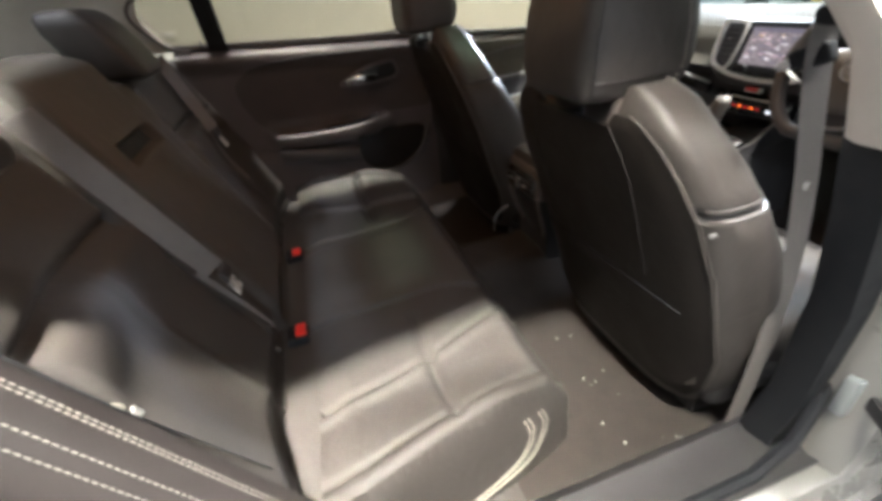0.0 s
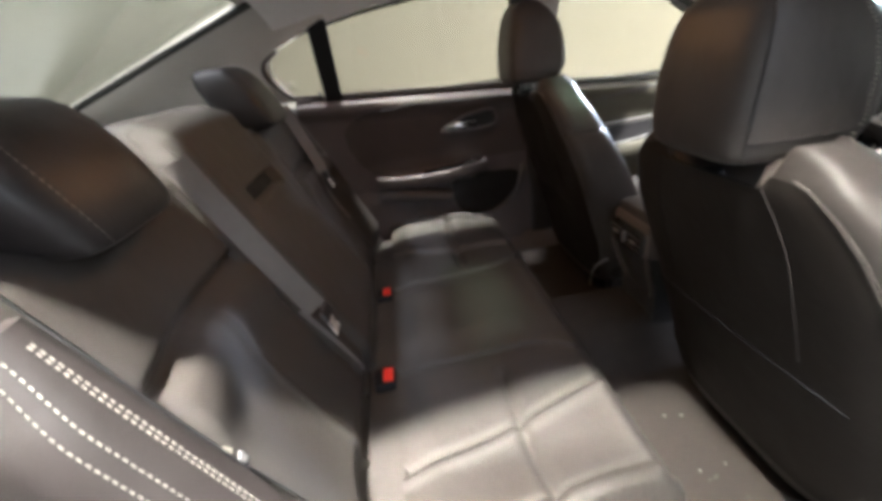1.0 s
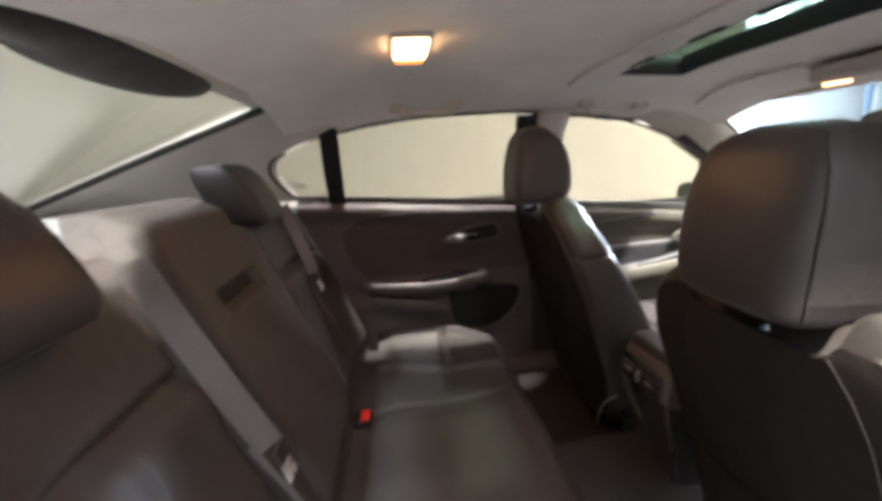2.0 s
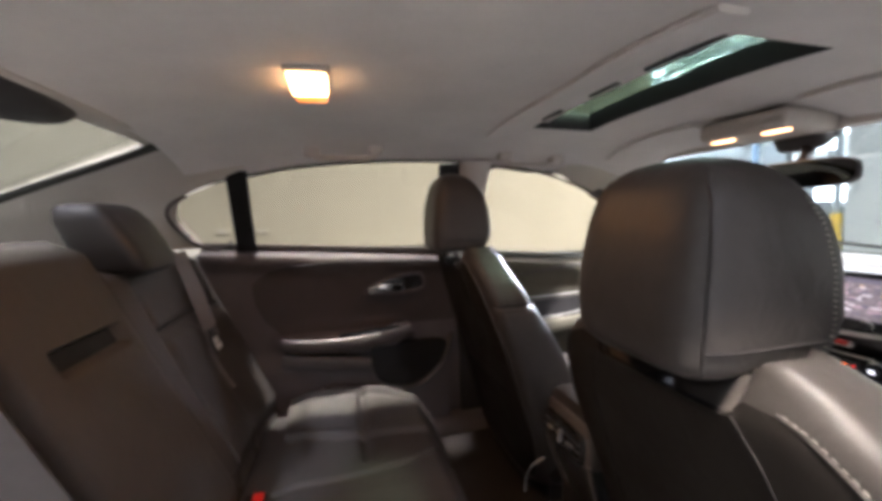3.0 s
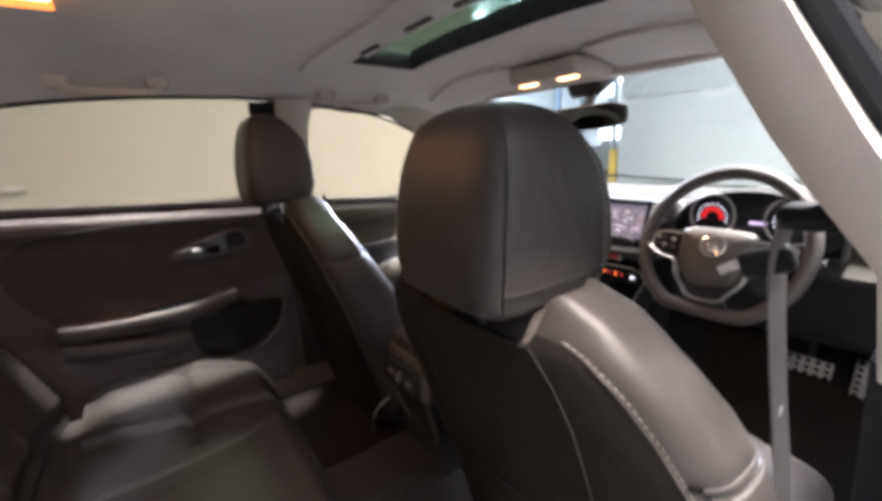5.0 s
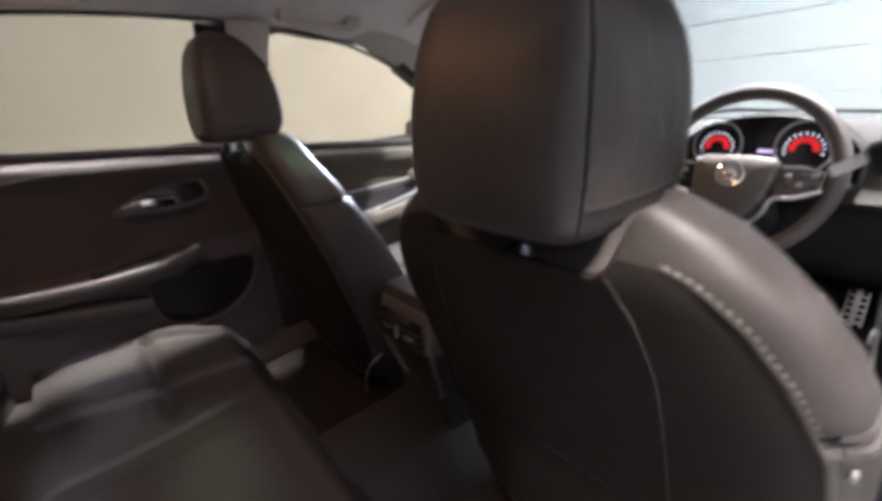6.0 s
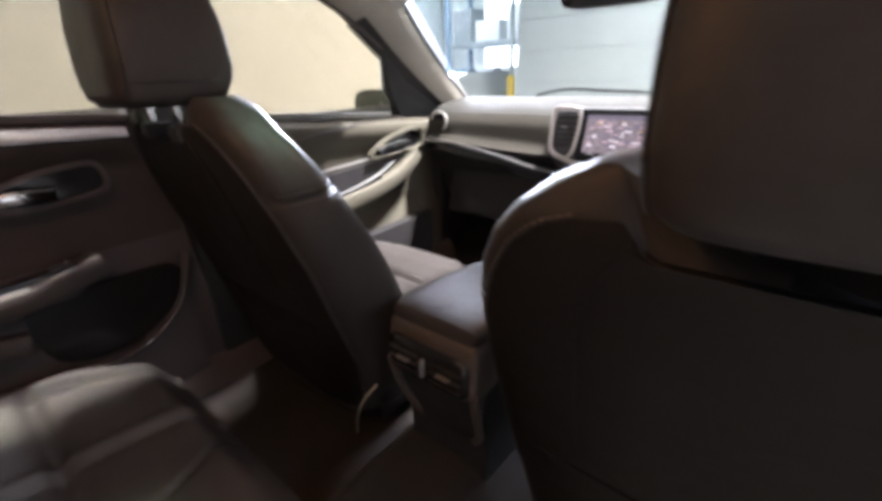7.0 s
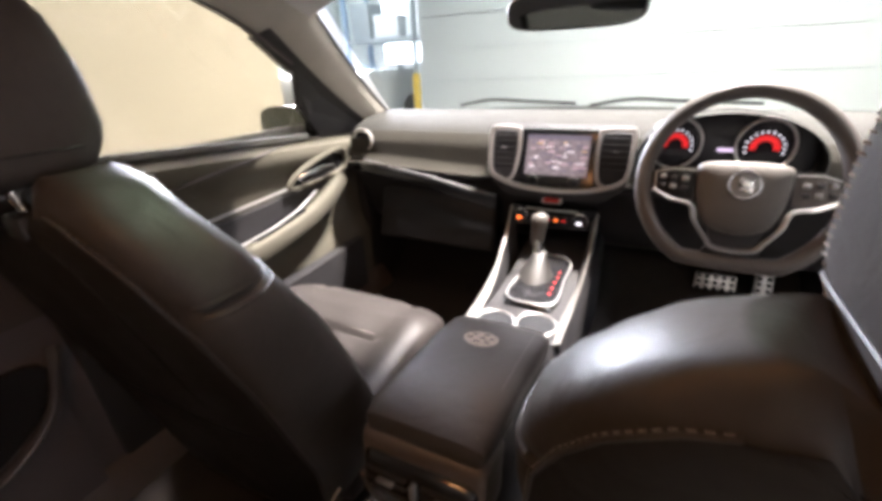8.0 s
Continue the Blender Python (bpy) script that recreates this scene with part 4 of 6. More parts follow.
COVER_HALF = [(0.30, 0.215), (0.36, 0.250), (0.47, 0.270), (0.68, 0.270), (0.78, 0.257), (0.84, 0.234), (0.88, 0.208), (0.905, 0.178), (0.918, 0.140), (0.925, 0.10)]
SEAT_DEEP = [(0.28, 0.12), (0.45, 0.12), (0.6, 0.112), (0.7, 0.098), (0.80, 0.078), (0.88, 0.063), (0.93, 0.052), (0.955, 0.038), (0.968, 0.018)]


def seat_point(z, t, out=0.0, CX=0.0, raised=0.0, back=0.0):
    """A place on the backrest's skin at height z and turn t (radians; -pi/2 is the rear)."""
    a, b = lerp_table(SEAT_HALF, z) + out, lerp_table(SEAT_DEEP, z) + out
    c, s = math.cos(t), math.sin(t)
    n = 2 / 3.0 if s > 0 else 2 / 3.8
    x = math.copysign(abs(c) ** n, c) * a
    y = math.copysign(abs(s) ** n, s) * b
    if s > 0:
        y += 0.03 * (abs(x) / max(a, 0.01)) ** 2 * s
    # the shoulder on the door side falls away more
    if x * CX > 0:
        x *= 1 - 0.030 * step(z, 0.76, 0.90)
    yc = lerp_table(SEAT_REAR, z) + lerp_table(SEAT_DEEP, z) + 0.35 * max(0.0, z - 0.90)
    # the top dips behind the headrest
    near = step(s, -0.5, 0.2)
    drop = (0.074 - 0.032 * near) * (1 - step(abs(x), 0.085 - 0.030 * near, 0.125 - 0.015 * near)) * step(z, 0.885, 0.96)
    return Vector((CX + x, yc + y - back * (0.6 + 0.4 * step(z, 0.35, 0.9)), z - drop + raised * step(z, 0.45, 0.9)))


def front_seat(CX, back, rest, lift, tall, narrow, seam_z, raised, label):
    s = thing("front_seat", (CX, 1.85, 0.22), label, "car seat", "front seats")
    skin = seat_point

    def seat_point_at(z, t, out=0.0):
        return skin(z, t, out, CX, raised, back)
    zs = sorted(set([0.28, 0.29, 0.32, 0.36, 0.42, 0.45, 0.5, 0.58, 0.65, 0.70, 0.74, 0.78, seam_z - 0.012, seam_z, seam_z + 0.012, 0.82, 0.84, 0.86, 0.88, 0.895, 0.91, 0.92, 0.93, 0.935, 0.945, 0.95, 0.953]))
    N = 80
    rings = []
    for z in zs:
        pinch = 0.008 if z == seam_z else 0.0
        ring = []
        for k in range(N):
            t = 2 * math.pi * k / N
            ring.append(seat_point_at(z, t, -pinch if math.sin(t) > -0.6 else 0))
        rings.append(ring)
    part("backrest", loft(rings), LEATHER, s, "dark leather backrest")

    def rear_at(z, dx, out):
        """A place on the rear skin, dx across from the seat's middle."""
        c = min(0.999, abs(dx) / lerp_table(SEAT_HALF, z)) ** 1.9
        t = -math.acos(c) if dx > 0 else -(math.pi - math.acos(c))
        return seat_point_at(z, t, out)
    # dark rear cover, sewn on along the shoulders, with two inner seams and a map pocket
    def cover(u, v, out=0.004):
        z = 0.31 + 0.612 * v
        return rear_at(z, (2 * u - 1) * narrow * lerp_table(COVER_HALF, z), out)
    part("back_cover", slab(48, 60, cover, lambda u, v: cover(u, v, -0.006)), BACK_VINYL_SHADED, s, "dark vinyl rear cover, shade put into its colour")
    heights = [0.36 + 0.0075 * k for k in range(75)]
    for sg in (-1, 1):
        edge = [rear_at(z, sg * narrow * lerp_table(COVER_HALF, z), 0.0045) for z in heights]
        part("cover_welt", tube(edge, 0.0018, 6), LEATHER, s, "rolled leather seam")
        edge = [rear_at(z, sg * (narrow * lerp_table(COVER_HALF, z) + 0.005), 0.0030) for z in heights]
        part("stitching", stitches(edge, length=0.0045, gap=0.0035, r=0.0006), THREAD_BOLSTER if CX > 0 else THREAD, s, "pale contrast stitching", smooth=False, kind="stuff")
        inner = [rear_at(z, sg * lerp_table([(0.56, 0.150), (0.735, 0.146), (0.81, 0.142), (0.86, 0.128), (0.90, 0.106)], z), 0.0045) for z in [0.62 + 0.007 * k for k in range(41)]]
        part("inner_seam", tube(inner, 0.0011, 6), LEATHER_DARK if CX > 0 and sg > 0 else BACK_VINYL_SHADED, s, "sewn seam")
        for dz in (-0.008, 0.008):
            arc = [seat_point_at(seam_z + dz, -math.pi / 2 + sg * (1.12 + 0.06 * k), -0.003) for k in range(22)]
            part("seam_roll", tube(arc, 0.0042, 8), LEATHER, s)
    def pocket(u, v, out=0.0085):
        dx = 0.215 * (2 * u - 1)
        z = 0.33 + (0.243 + 0.008 * u - 0.012 * (2 * u - 1) ** 6) * v
        return rear_at(z, dx, 0.0055 + (out - 0.0055) * 1.6 * v * (1 - v ** 6) * (1 - (2 * u - 1) ** 4))
    part("map_pocket", slab(24, 12, pocket, lambda u, v: pocket(u, v, 0.0045)), BACK_VINYL_SHADED, s, "dark vinyl map pocket, shade put into its colour")
    # Black line drawn in for the shadow of the pocket's gap.
    part("pocket_gap_line", tube([pocket(k / 24, 1.0) for k in range(25)], 0.0016, 6), RUBBER, s)
    if CX > 0:
        p = seat_point_at(seam_z - 0.026, -0.42, 0.001)
        part("seat_tag", rbox(p.x - 0.002, p.x + 0.002, p.y - 0.008, p.y + 0.008, p.z - 0.0035, p.z + 0.0035, 0.001, 1), SATIN_DARK, s, "small pale sewn tag")
    else:
        part("recliner_trim", tube(smooth_line([(CX + 0.252, 1.56, 0.30), (CX + 0.262, 1.558, 0.345), (CX + 0.270, 1.572, 0.385), (CX + 0.274, 1.61, 0.405)], 5), 0.0028, 8), SATIN_DARK, s, "thin bright recliner trim")
    # headrest: boxy block with a rounded crown
    HA = [(0.928, 0.088), (0.938, 0.100), (0.956, 0.1045), (0.98, 0.107), (1.03, 0.107), (1.07, 0.1035), (1.10, 0.096), (1.125, 0.083), (1.142, 0.064), (1.150, 0.038)]
    HB = [(0.928, 0.078), (0.940, 0.094), (0.97, 0.106), (1.03, 0.102), (1.08, 0.089), (1.12, 0.065), (1.142, 0.042), (1.150, 0.018)]
    HY = [(0.928, 1.482), (0.97, 1.491), (1.03, 1.491), (1.08, 1.488), (1.150, 1.472)]
    def hp(z, t, out=0.0, n=5.6):
        a, b = lerp_table(HA, z) + out, (1.0 if CX > 0 else 0.86) * lerp_table(HB, z) + out
        c, q = math.cos(t), math.sin(t)
        return Vector((CX + rest[0] + math.copysign(abs(c) ** (2 / n), c) * a, lerp_table(HY, z) - back + rest[1] + math.copysign(abs(q) ** (2 / n), q) * b, 0.93 + (z - 0.93) * tall + lift))
    hz = [0.928, 0.931, 0.935, 0.940, 0.948, 0.962, 0.98, 1.0, 1.02, 1.04, 1.06, 1.08, 1.095, 1.11, 1.12, 1.13, 1.138, 1.145, 1.150]
    h = part("headrest", loft([[hp(z, 2 * math.pi * k / 72) for k in range(72)] for z in hz]), LEATHER, s, "dark leather headrest")
    for sg in (-1, 1):
        tb = -math.pi / 2 + sg * 0.98
        part("rear_seam", tube([hp(z, tb, 0.0006) for z in [0.938 + 0.0065 * k for k in range(31)]], 0.0020, 6), LEATHER_DARK, h, "dark sewn seam")
        for dt in (0.0, 0.035) if CX > 0 else ():
            tf = -math.pi / 2 + sg * (1.80 + dt)
            part("stitching", stitches([hp(z, tf, 0.0003) for z in [0.944 + 0.003 * k for k in range(54)]], length=0.0042, gap=0.0018, r=0.0008, cross=True), THREAD_PALE, h, "pale contrast stitching", smooth=False, kind="stuff")
        part("lower_seam", tube([hp(0.960, -math.pi / 2 + sg * (0.98 + 0.05 * k), 0.0006) for k in range(18)], 0.0018, 6), LEATHER_DARK, h)
        # Driver's posts take a duller silver that stands in for the gap's shade.
        p = part("headrest_post", tube([(CX + 0.6 * rest[0] + sg * 0.062, 1.485 - back + 0.5 * rest[1], 0.86), (CX + rest[0] + sg * 0.062, 1.478 - back + rest[1], 0.95 + lift)], 0.0065, 12), CHROME if CX < 0 else SATIN_DARK, s, "headrest post, driver's pair dulled for shade")
        part("post_guide", rbox(CX + 0.7 * rest[0] + sg * 0.062 - 0.02, CX + 0.7 * rest[0] + sg * 0.062 + 0.02, 1.455 - back + 0.6 * rest[1], 1.50 - back + 0.6 * rest[1], 0.885 + raised, 0.912 + raised, 0.005), HARD_BLACK, p)
    # Added black slab stands in for the shade under the headrest.
    part("gap_shade", rbox(CX - 0.088, CX + 0.088, 1.442 - back, 1.535 - back, 0.870 + raised, 0.8915 + raised, 0.004), RUBBER, s, "added black slab for the shaded gap under the headrest")
    # seat cushion
    def cring(y):
        a = lerp_table([(1.60, 0.24), (1.8, 0.262), (2.0, 0.265), (2.08, 0.255), (2.13, 0.225)], y)
        zt = lerp_table([(1.60, 0.46), (1.8, 0.465), (2.0, 0.492), (2.06, 0.490), (2.10, 0.475), (2.13, 0.44)], y)
        zb = lerp_table([(1.60, 0.34), (2.0, 0.34), (2.13, 0.37)], y)
        out = []
        for k in range(44):
            t = 2 * math.pi * k / 44
            c, q = math.cos(t), math.sin(t)
            x = math.copysign(abs(c) ** 0.55, c) * a
            z = (zt + zb) / 2 + math.copysign(abs(q) ** 0.55, q) * (zt - zb) / 2
            if q > 0:
                z += 0.03 * step(abs(x), 0.13, 0.22) * (1 - step(abs(x), 0.25, 0.28)) * (1 - step(y, 1.95, 2.1))
                z -= 0.010 * bump1(abs(x) - 0.15, 0.007) + 0.012 * bump1(y - 1.92, 0.008) * (1 - step(abs(x), 0.14, 0.16))
            out.append((CX + x, y, z))
        return out
    part("cushion", loft([cring(1.60 + 0.53 * k / 48) for k in range(49)]), LEATHER, s, "dark leather seat cushion")
    top_z = lambda y: lerp_table([(1.60, 0.46), (1.8, 0.465), (2.0, 0.492), (2.06, 0.490), (2.10, 0.475)], y)
    part("pleat_seam", tube([(CX - 0.138 + 0.0276 * k, 1.934, top_z(1.934) - 0.003) for k in range(11)], 0.0016, 6), THREAD_BOLSTER, s, "pale sewn pleat line")
    for sg in (-1, 1):
        part("cushion_seam", tube([(CX + sg * 0.150, 1.66 + 0.042 * k, top_z(1.66 + 0.042 * k) - 0.003) for k in range(11)], 0.0016, 6), THREAD_BOLSTER, s, "pale sewn side line")
    part("side_shield", rbox(CX - 0.262, CX + 0.262, 1.64, 2.05, 0.29, 0.40, 0.03, 3), HARD_BLACK, s)
    for sg in (-1, 1):
        part("rail", rbox(CX + sg * 0.19 - 0.025, CX + sg * 0.19 + 0.025, 1.66, 2.10, 0.222, 0.30, 0.006), HARD_BLACK, s)
    return s


front_seat(0.448, 0.0, (0.002, 0.0), -0.003, 1.0, 0.97, 0.792, 0.0, "dark leather driver's seat with pale stitching and low headrest")
front_seat(-0.438, 0.010, (0.030, -0.043), 0.056, 1.04, 0.93, 0.802, 0.042, "dark leather front passenger seat with raised headrest on chrome posts")


# ---- rear bench ----
def back_y(z):
    return 0.83 - 0.456 * (z - 0.39)


def cushion_edge(y):
    return 0.715 - 0.24 * max(0, y - 0.95)


def cushion_z(x, y):
    ax = abs(x + 0.02)
    z = 0.405 + 0.012 * step(y, 1.0, 1.28)
    z -= 0.016 * step(y, 0.95, 0.88)
    z += 0.018 * (1 - step(ax, 0.10, 0.2)) * (1 - step(y, 1.15, 1.3))
    # outer bolsters rise at both ends
    z += 0.05 * step(ax, 0.50, 0.66) * (0.55 + 0.45 * bump1(y - 1.10, 0.2)) * (1 - step(y, 1.20, 1.36))
    z -= 0.018 * bump1(ax - 0.42, 0.14) * bump1(y - 1.05, 0.18)
    # grooves and rolls: seat divide, soft pleat across, inner roll and outer piped edge
    z -= 0.012 * bump1(ax - (0.215 + 0.05 * step(y, 1.2, 1.36)), 0.008)
    z -= 0.017 * bump1(y - 1.128, 0.014) * step(ax, 0.25, 0.30) * (1 - step(ax, 0.63, 0.67))
    seam = 0.52 - 0.30 * max(0, y - 0.86) ** 1.15
    z -= 0.010 * bump1(ax - seam + 0.027, 0.010) * step(ax, 0.22, 0.26)
    z += 0.011 * bump1(ax - seam, 0.015) * step(ax, 0.22, 0.26)
    edge = cushion_edge(y)
    z += 0.010 * bump1(ax - edge + 0.016, 0.015)
    z -= 0.006 * bump1(ax - edge + 0.042, 0.008)
    z -= 0.07 * step(y, 1.30, 1.375) ** 2
    z -= 0.24 * step(ax, edge, edge + 0.026)
    return z


def rear_bench():
    b = thing("rear_bench_seat", (0, 0.85, 0.22), "dark leather rear bench seat with pleated cushions and low headrests", "car seat")
    X0, X1 = -0.75, 0.72
    part("cushion", slab(300, 100, lambda u, v: (X0 + (X1 - X0) * u, 0.875 + 0.50 * v, cushion_z(X0 + (X1 - X0) * u, 0.875 + 0.50 * v)), lambda u, v: (X0 + (X1 - X0) * u, 0.875 + 0.47 * v, 0.20)), LEATHER_BENCH, b, "dark leather bench cushion")
    # double-sewn rolls on the cushion
    for sg in (-1, 1):
        off = -0.02
        ex = 0.0
        for k in (0, 0.010, 0.034, 0.044):
            loop = smooth_line([(ex, 1.245 + k, 0.40), (ex, 1.258 + k, 0.36), (ex, 1.25 + k, 0.31), (ex, 1.21 + k, 0.275 - 0.4 * k), (ex, 1.10 + k, 0.255 - 0.4 * k), (ex, 0.98 + k, 0.25 - 0.4 * k)], 10)
            part("stitching", stitches([(off + sg * (cushion_edge(p.y) + 0.0265), p.y, p.z) for p in loop], r=0.0013), THREAD_PALE, b, "pale contrast stitching", smooth=False, kind="stuff")

    def f(x, z):
        """How far the backrest stands proud of its plane."""
        ax = abs(x + 0.02)
        d = 0.0
        top = 1.0 + 0.065 * (1 - step(ax, 0.17, 0.22))
        d -= 0.05 * step(z, top - 0.045, top) ** 2
        d += 0.016 * (1 - step(ax, 0.16, 0.19))
        d += 0.030 * step(ax, 0.50, 0.68)
        d -= 0.010 * bump1(ax - 0.42, 0.12) * bump1(z - 0.62, 0.15)
        d -= 0.012 * bump1(ax - 0.185, 0.006)
        d -= 0.012 * bump1(ax - lerp_table([(0.4, 0.27), (0.75, 0.28), (1.0, 0.30)], z), 0.006) * (1 - step(z, 0.93, 0.97))
        crease = step(ax, 0.27, 0.30) * (1 - step(ax, 0.66, 0.68))
        d -= 0.024 * bump1(z - 0.812, 0.014) * crease
        d += 0.014 * bump1(z - 0.765, 0.045) * crease
        d += 0.007 * bump1(ax - (0.455 + 0.03 * (z - 0.4)), 0.010) * (1 - step(z, 0.79, 0.8))
        # armrest pull slot in the middle
        d -= 0.03 * step(0.024 - abs(z - 0.866), 0, 0.006) * step(0.115 - abs(x + 0.04), 0, 0.01)
        d -= 0.03 * (1 - step(z, 0.40, 0.47))
        return d
    def bf(u, v):
        x = -0.72 + 1.42 * u
        top = 1.0 + 0.065 * (1 - step(abs(x + 0.02), 0.17, 0.22))
        z = 0.385 + (top - 0.385) * v
        return (x, back_y(z) + f(x, z), z)
    part("backrest", slab(170, 150, bf, lambda u, v: (bf(u, v)[0], back_y(bf(u, v)[2]) - 0.10, bf(u, v)[2])), LEATHER_BENCH, b, "dark leather bench backrest")
    part("armrest_slot", slab(4, 4, lambda u, v: (-0.145 + 0.21 * u, back_y(0.848 + 0.036 * v) + f(-0.04, 0.866) + 0.006, 0.848 + 0.036 * v), lambda u, v: (-0.145 + 0.21 * u, back_y(0.848 + 0.036 * v) + f(-0.04, 0.866) - 0.02, 0.848 + 0.036 * v)), RUBBER, b, "black armrest pull recess")
    part("ledge", rbox(-0.70, 0.70, 0.80, 0.885, 0.33, 0.382, 0.012, 3), LEATHER_BENCH, b)
    # side bolster by the open door, with double stitching
    def bol(u, v):
        z = 0.42 + 0.53 * v
        t = radians(-20 + 170 * u)
        w = 0.075 * (1 - 0.35 * step(v, 0.8, 1.0))
        return (0.692 + w * math.sin(min(t, math.pi / 2)) + 0.010 * (1 - v), back_y(z) + 0.006 + 0.055 * math.cos(t) * (1 - 0.3 * v) - 0.06 * step(u, 0.62, 1.0), z)
    part("side_bolster", slab(24, 30, bol, lambda u, v: (0.68 + 0.05 * u, back_y(0.42 + 0.53 * v) - 0.10, 0.42 + 0.53 * v)), BOLSTER_SHADED, b, "dark brown leather side bolster, darkened further for shade")
    for u in (0.125, 0.15, 0.295, 0.385):
        part("stitching", stitches([Vector(bol(u, 0.03 + 0.94 * k / 60)) + Vector((0.001, 0.001, 0)) for k in range(61)], r=0.0007), THREAD_BOLSTER, b, "pale contrast stitching", smooth=False, kind="stuff")
    # headrests
    for cx, up in ((0.478, 0.0), (-0.372, 0.018)):
        ra = []
        for z, a, dd in ((0.955, 0.080, 0.045), (0.962, 0.098, 0.060), (0.98, 0.110, 0.070), (1.03, 0.113, 0.074), (1.085, 0.111, 0.068), (1.112, 0.103, 0.058), (1.125, 0.090, 0.044), (1.13, 0.06, 0.025)):
            ra.append(super_ring(cx, back_y(z) + 0.002 - 0.05 * (z - 0.955), z + up, a, dd, 5.6, 44))
        h = part("headrest", loft(ra), LEATHER_DARK, b, "rear headrest, leather darkened for shade")
        for sg in (-1, 1):
            pts = [(cx + sg * (a - 0.004), back_y(z) + 0.002 - 0.05 * (z - 0.955) + 0.86 * dd, z + up) for z, a, dd in ((0.965, 0.075, 0.060), (0.985, 0.084, 0.070), (1.03, 0.087, 0.074), (1.07, 0.085, 0.070), (1.10, 0.075, 0.058))]
            part("stitching", stitches(smooth_line([Vector(p) + Vector((0, 0.012, 0)) for p in pts], 8)), THREAD, h, "pale contrast stitching", smooth=False, kind="stuff")
    # buckles
    for x in (0.205, -0.205):
        k = part("belt_buckle", rbox(x - 0.032, x + 0.032, 0.815, 0.868, 0.335, 0.402, 0.008), RUBBER, b, "black belt buckle")
        part("release_button", rbox(x - 0.026, x + 0.022, 0.838, 0.864, 0.396, 0.406, 0.003), RED, k, "red release button")
    return f


bench_f = rear_bench()


def webbing(name, pts, width, label, side=(1, 0, 0)):
    """A flat strap of that width along a line; side is the way across it."""
    w = Vector(side).normalized() * width / 2
    line = smooth_line(pts, 8)
    rings = []
    for i, p in enumerate(line):
        d = (line[min(i + 1, len(line) - 1)] - line[max(i - 1, 0)]).normalized()
        n = d.cross(w).normalized() * 0.0009
        rings.append([p - w + n, p + w + n, p + w - n, p - w - n])
    return loft(rings)


def rear_belts():
    def on(x, z, lift=0.006):
        return Vector((x, back_y(z) + bench_f(x, z) + lift, z))
    specs = [
        ("grey rear seat belt lying across the middle backrest", [(0.262, 1.0), (0.262, 0.90), (0.258, 0.76), (0.25, 0.655)], (0.244, 0.622), (0.6, -0.7, -0.33)),
        ("grey rear seat belt beside the closed door", [(-0.61, 1.0), (-0.575, 0.92), (-0.535, 0.83), (-0.505, 0.775)], (-0.496, 0.749), (0.75, -0.55, -0.3)),
        ("dark rear seat belt beside the open door", [(0.665, 0.98), (0.662, 0.90), (0.66, 0.80), (0.655, 0.70)], (0.652, 0.665), (0.6, 0.6, 0.1)),
    ]
    for label, way, tip, side in specs:
        s = thing("seat_belt", on(*way[-1]), label, "seat belt", "rear seat belts")
        dense = [(a[0] + (b[0] - a[0]) * k / 5, a[1] + (b[1] - a[1]) * k / 5) for a, b in zip(way, way[1:]) for k in range(5)] + [way[-1]]
        part("webbing", webbing("webbing", [Vector((p[0], back_y(p[1]) + 0.034, p[1])) for p in dense], 0.047, "", side), RUBBER if "open door" in label else BELT, s)
        low = [on(way[-1][0], way[-1][1], 0.004), on(tip[0] - 0.01, tip[1] - 0.08, 0.004), on(tip[0] - 0.02, tip[1] - 0.17, 0.004)]
        part("lap_webbing", webbing("lap", low, 0.012, "", side), RUBBER if "open door" in label else BELT, s)
        if "open door" in label:
            t = part("tongue", rbox(0.638, 0.678, 0.702, 0.714, 0.717, 0.731, 0.006, 3, m=pose(0, 0, 0, 0, -48, 0)), PILLAR_FRONT, s, "grey belt tongue grip")
            part("blade", rbox(0.627, 0.664, 0.7195, 0.7225, 0.686, 0.698, 0.001, 1, m=pose(0, 0, 0, 0, -68, 0)), BLADE, t, "bright steel tongue")
            continue
        p = Vector((tip[0], back_y(tip[1]) + 0.034, tip[1]))
        g = 1.0
        t = part("tongue", rbox(p.x - 0.026, p.x + 0.026, p.y - 0.005, p.y + 0.005, p.z + 0.002, p.z + 0.002 + 0.028 * g, 0.003, m=pose(0, 0, 0, 24, 0, 0)), HARD_BLACK, s, "black belt tongue grip")
        part("blade", rbox(p.x - 0.020, p.x + 0.020, p.y + 0.006, p.y + 0.010, p.z - 0.036 * g, p.z + 0.004, 0.001, 1, m=pose(0, 0, 0, 20, 0, 0)), BLADE, t, "bright steel tongue")
    s = thing("seat_belt", (0.75, 1.62, 0.25), "grey front seat belt hanging on the door pillar", "seat belt")
    part("webbing", webbing("webbing", [(0.706, 1.598, 1.03), (0.698, 1.622, 0.965), (0.702, 1.677, 0.795), (0.716, 1.69, 0.67), (0.733, 1.68, 0.52), (0.737, 1.675, 0.24)], 0.047, "", (-0.02, 1, 0.15)), BELT, s)
    t = part("tongue", rbox(0.668, 0.712, 1.606, 1.630, 0.966, 0.992, 0.006, 3, m=pose(0, 0, 0, 0, -22, 10)), RUBBER, s, "black belt tongue grip")
    part("blade", rbox(0.645, 0.676, 1.622, 1.625, 0.963, 0.973, 0.001, 1, m=pose(0, 0, 0, 0, -34, 10)), BLADE, t, "bright steel tongue")
    part("anchor", rbox(0.724, 0.750, 1.655, 1.695, 0.205, 0.255, 0.004), STEEL, s)
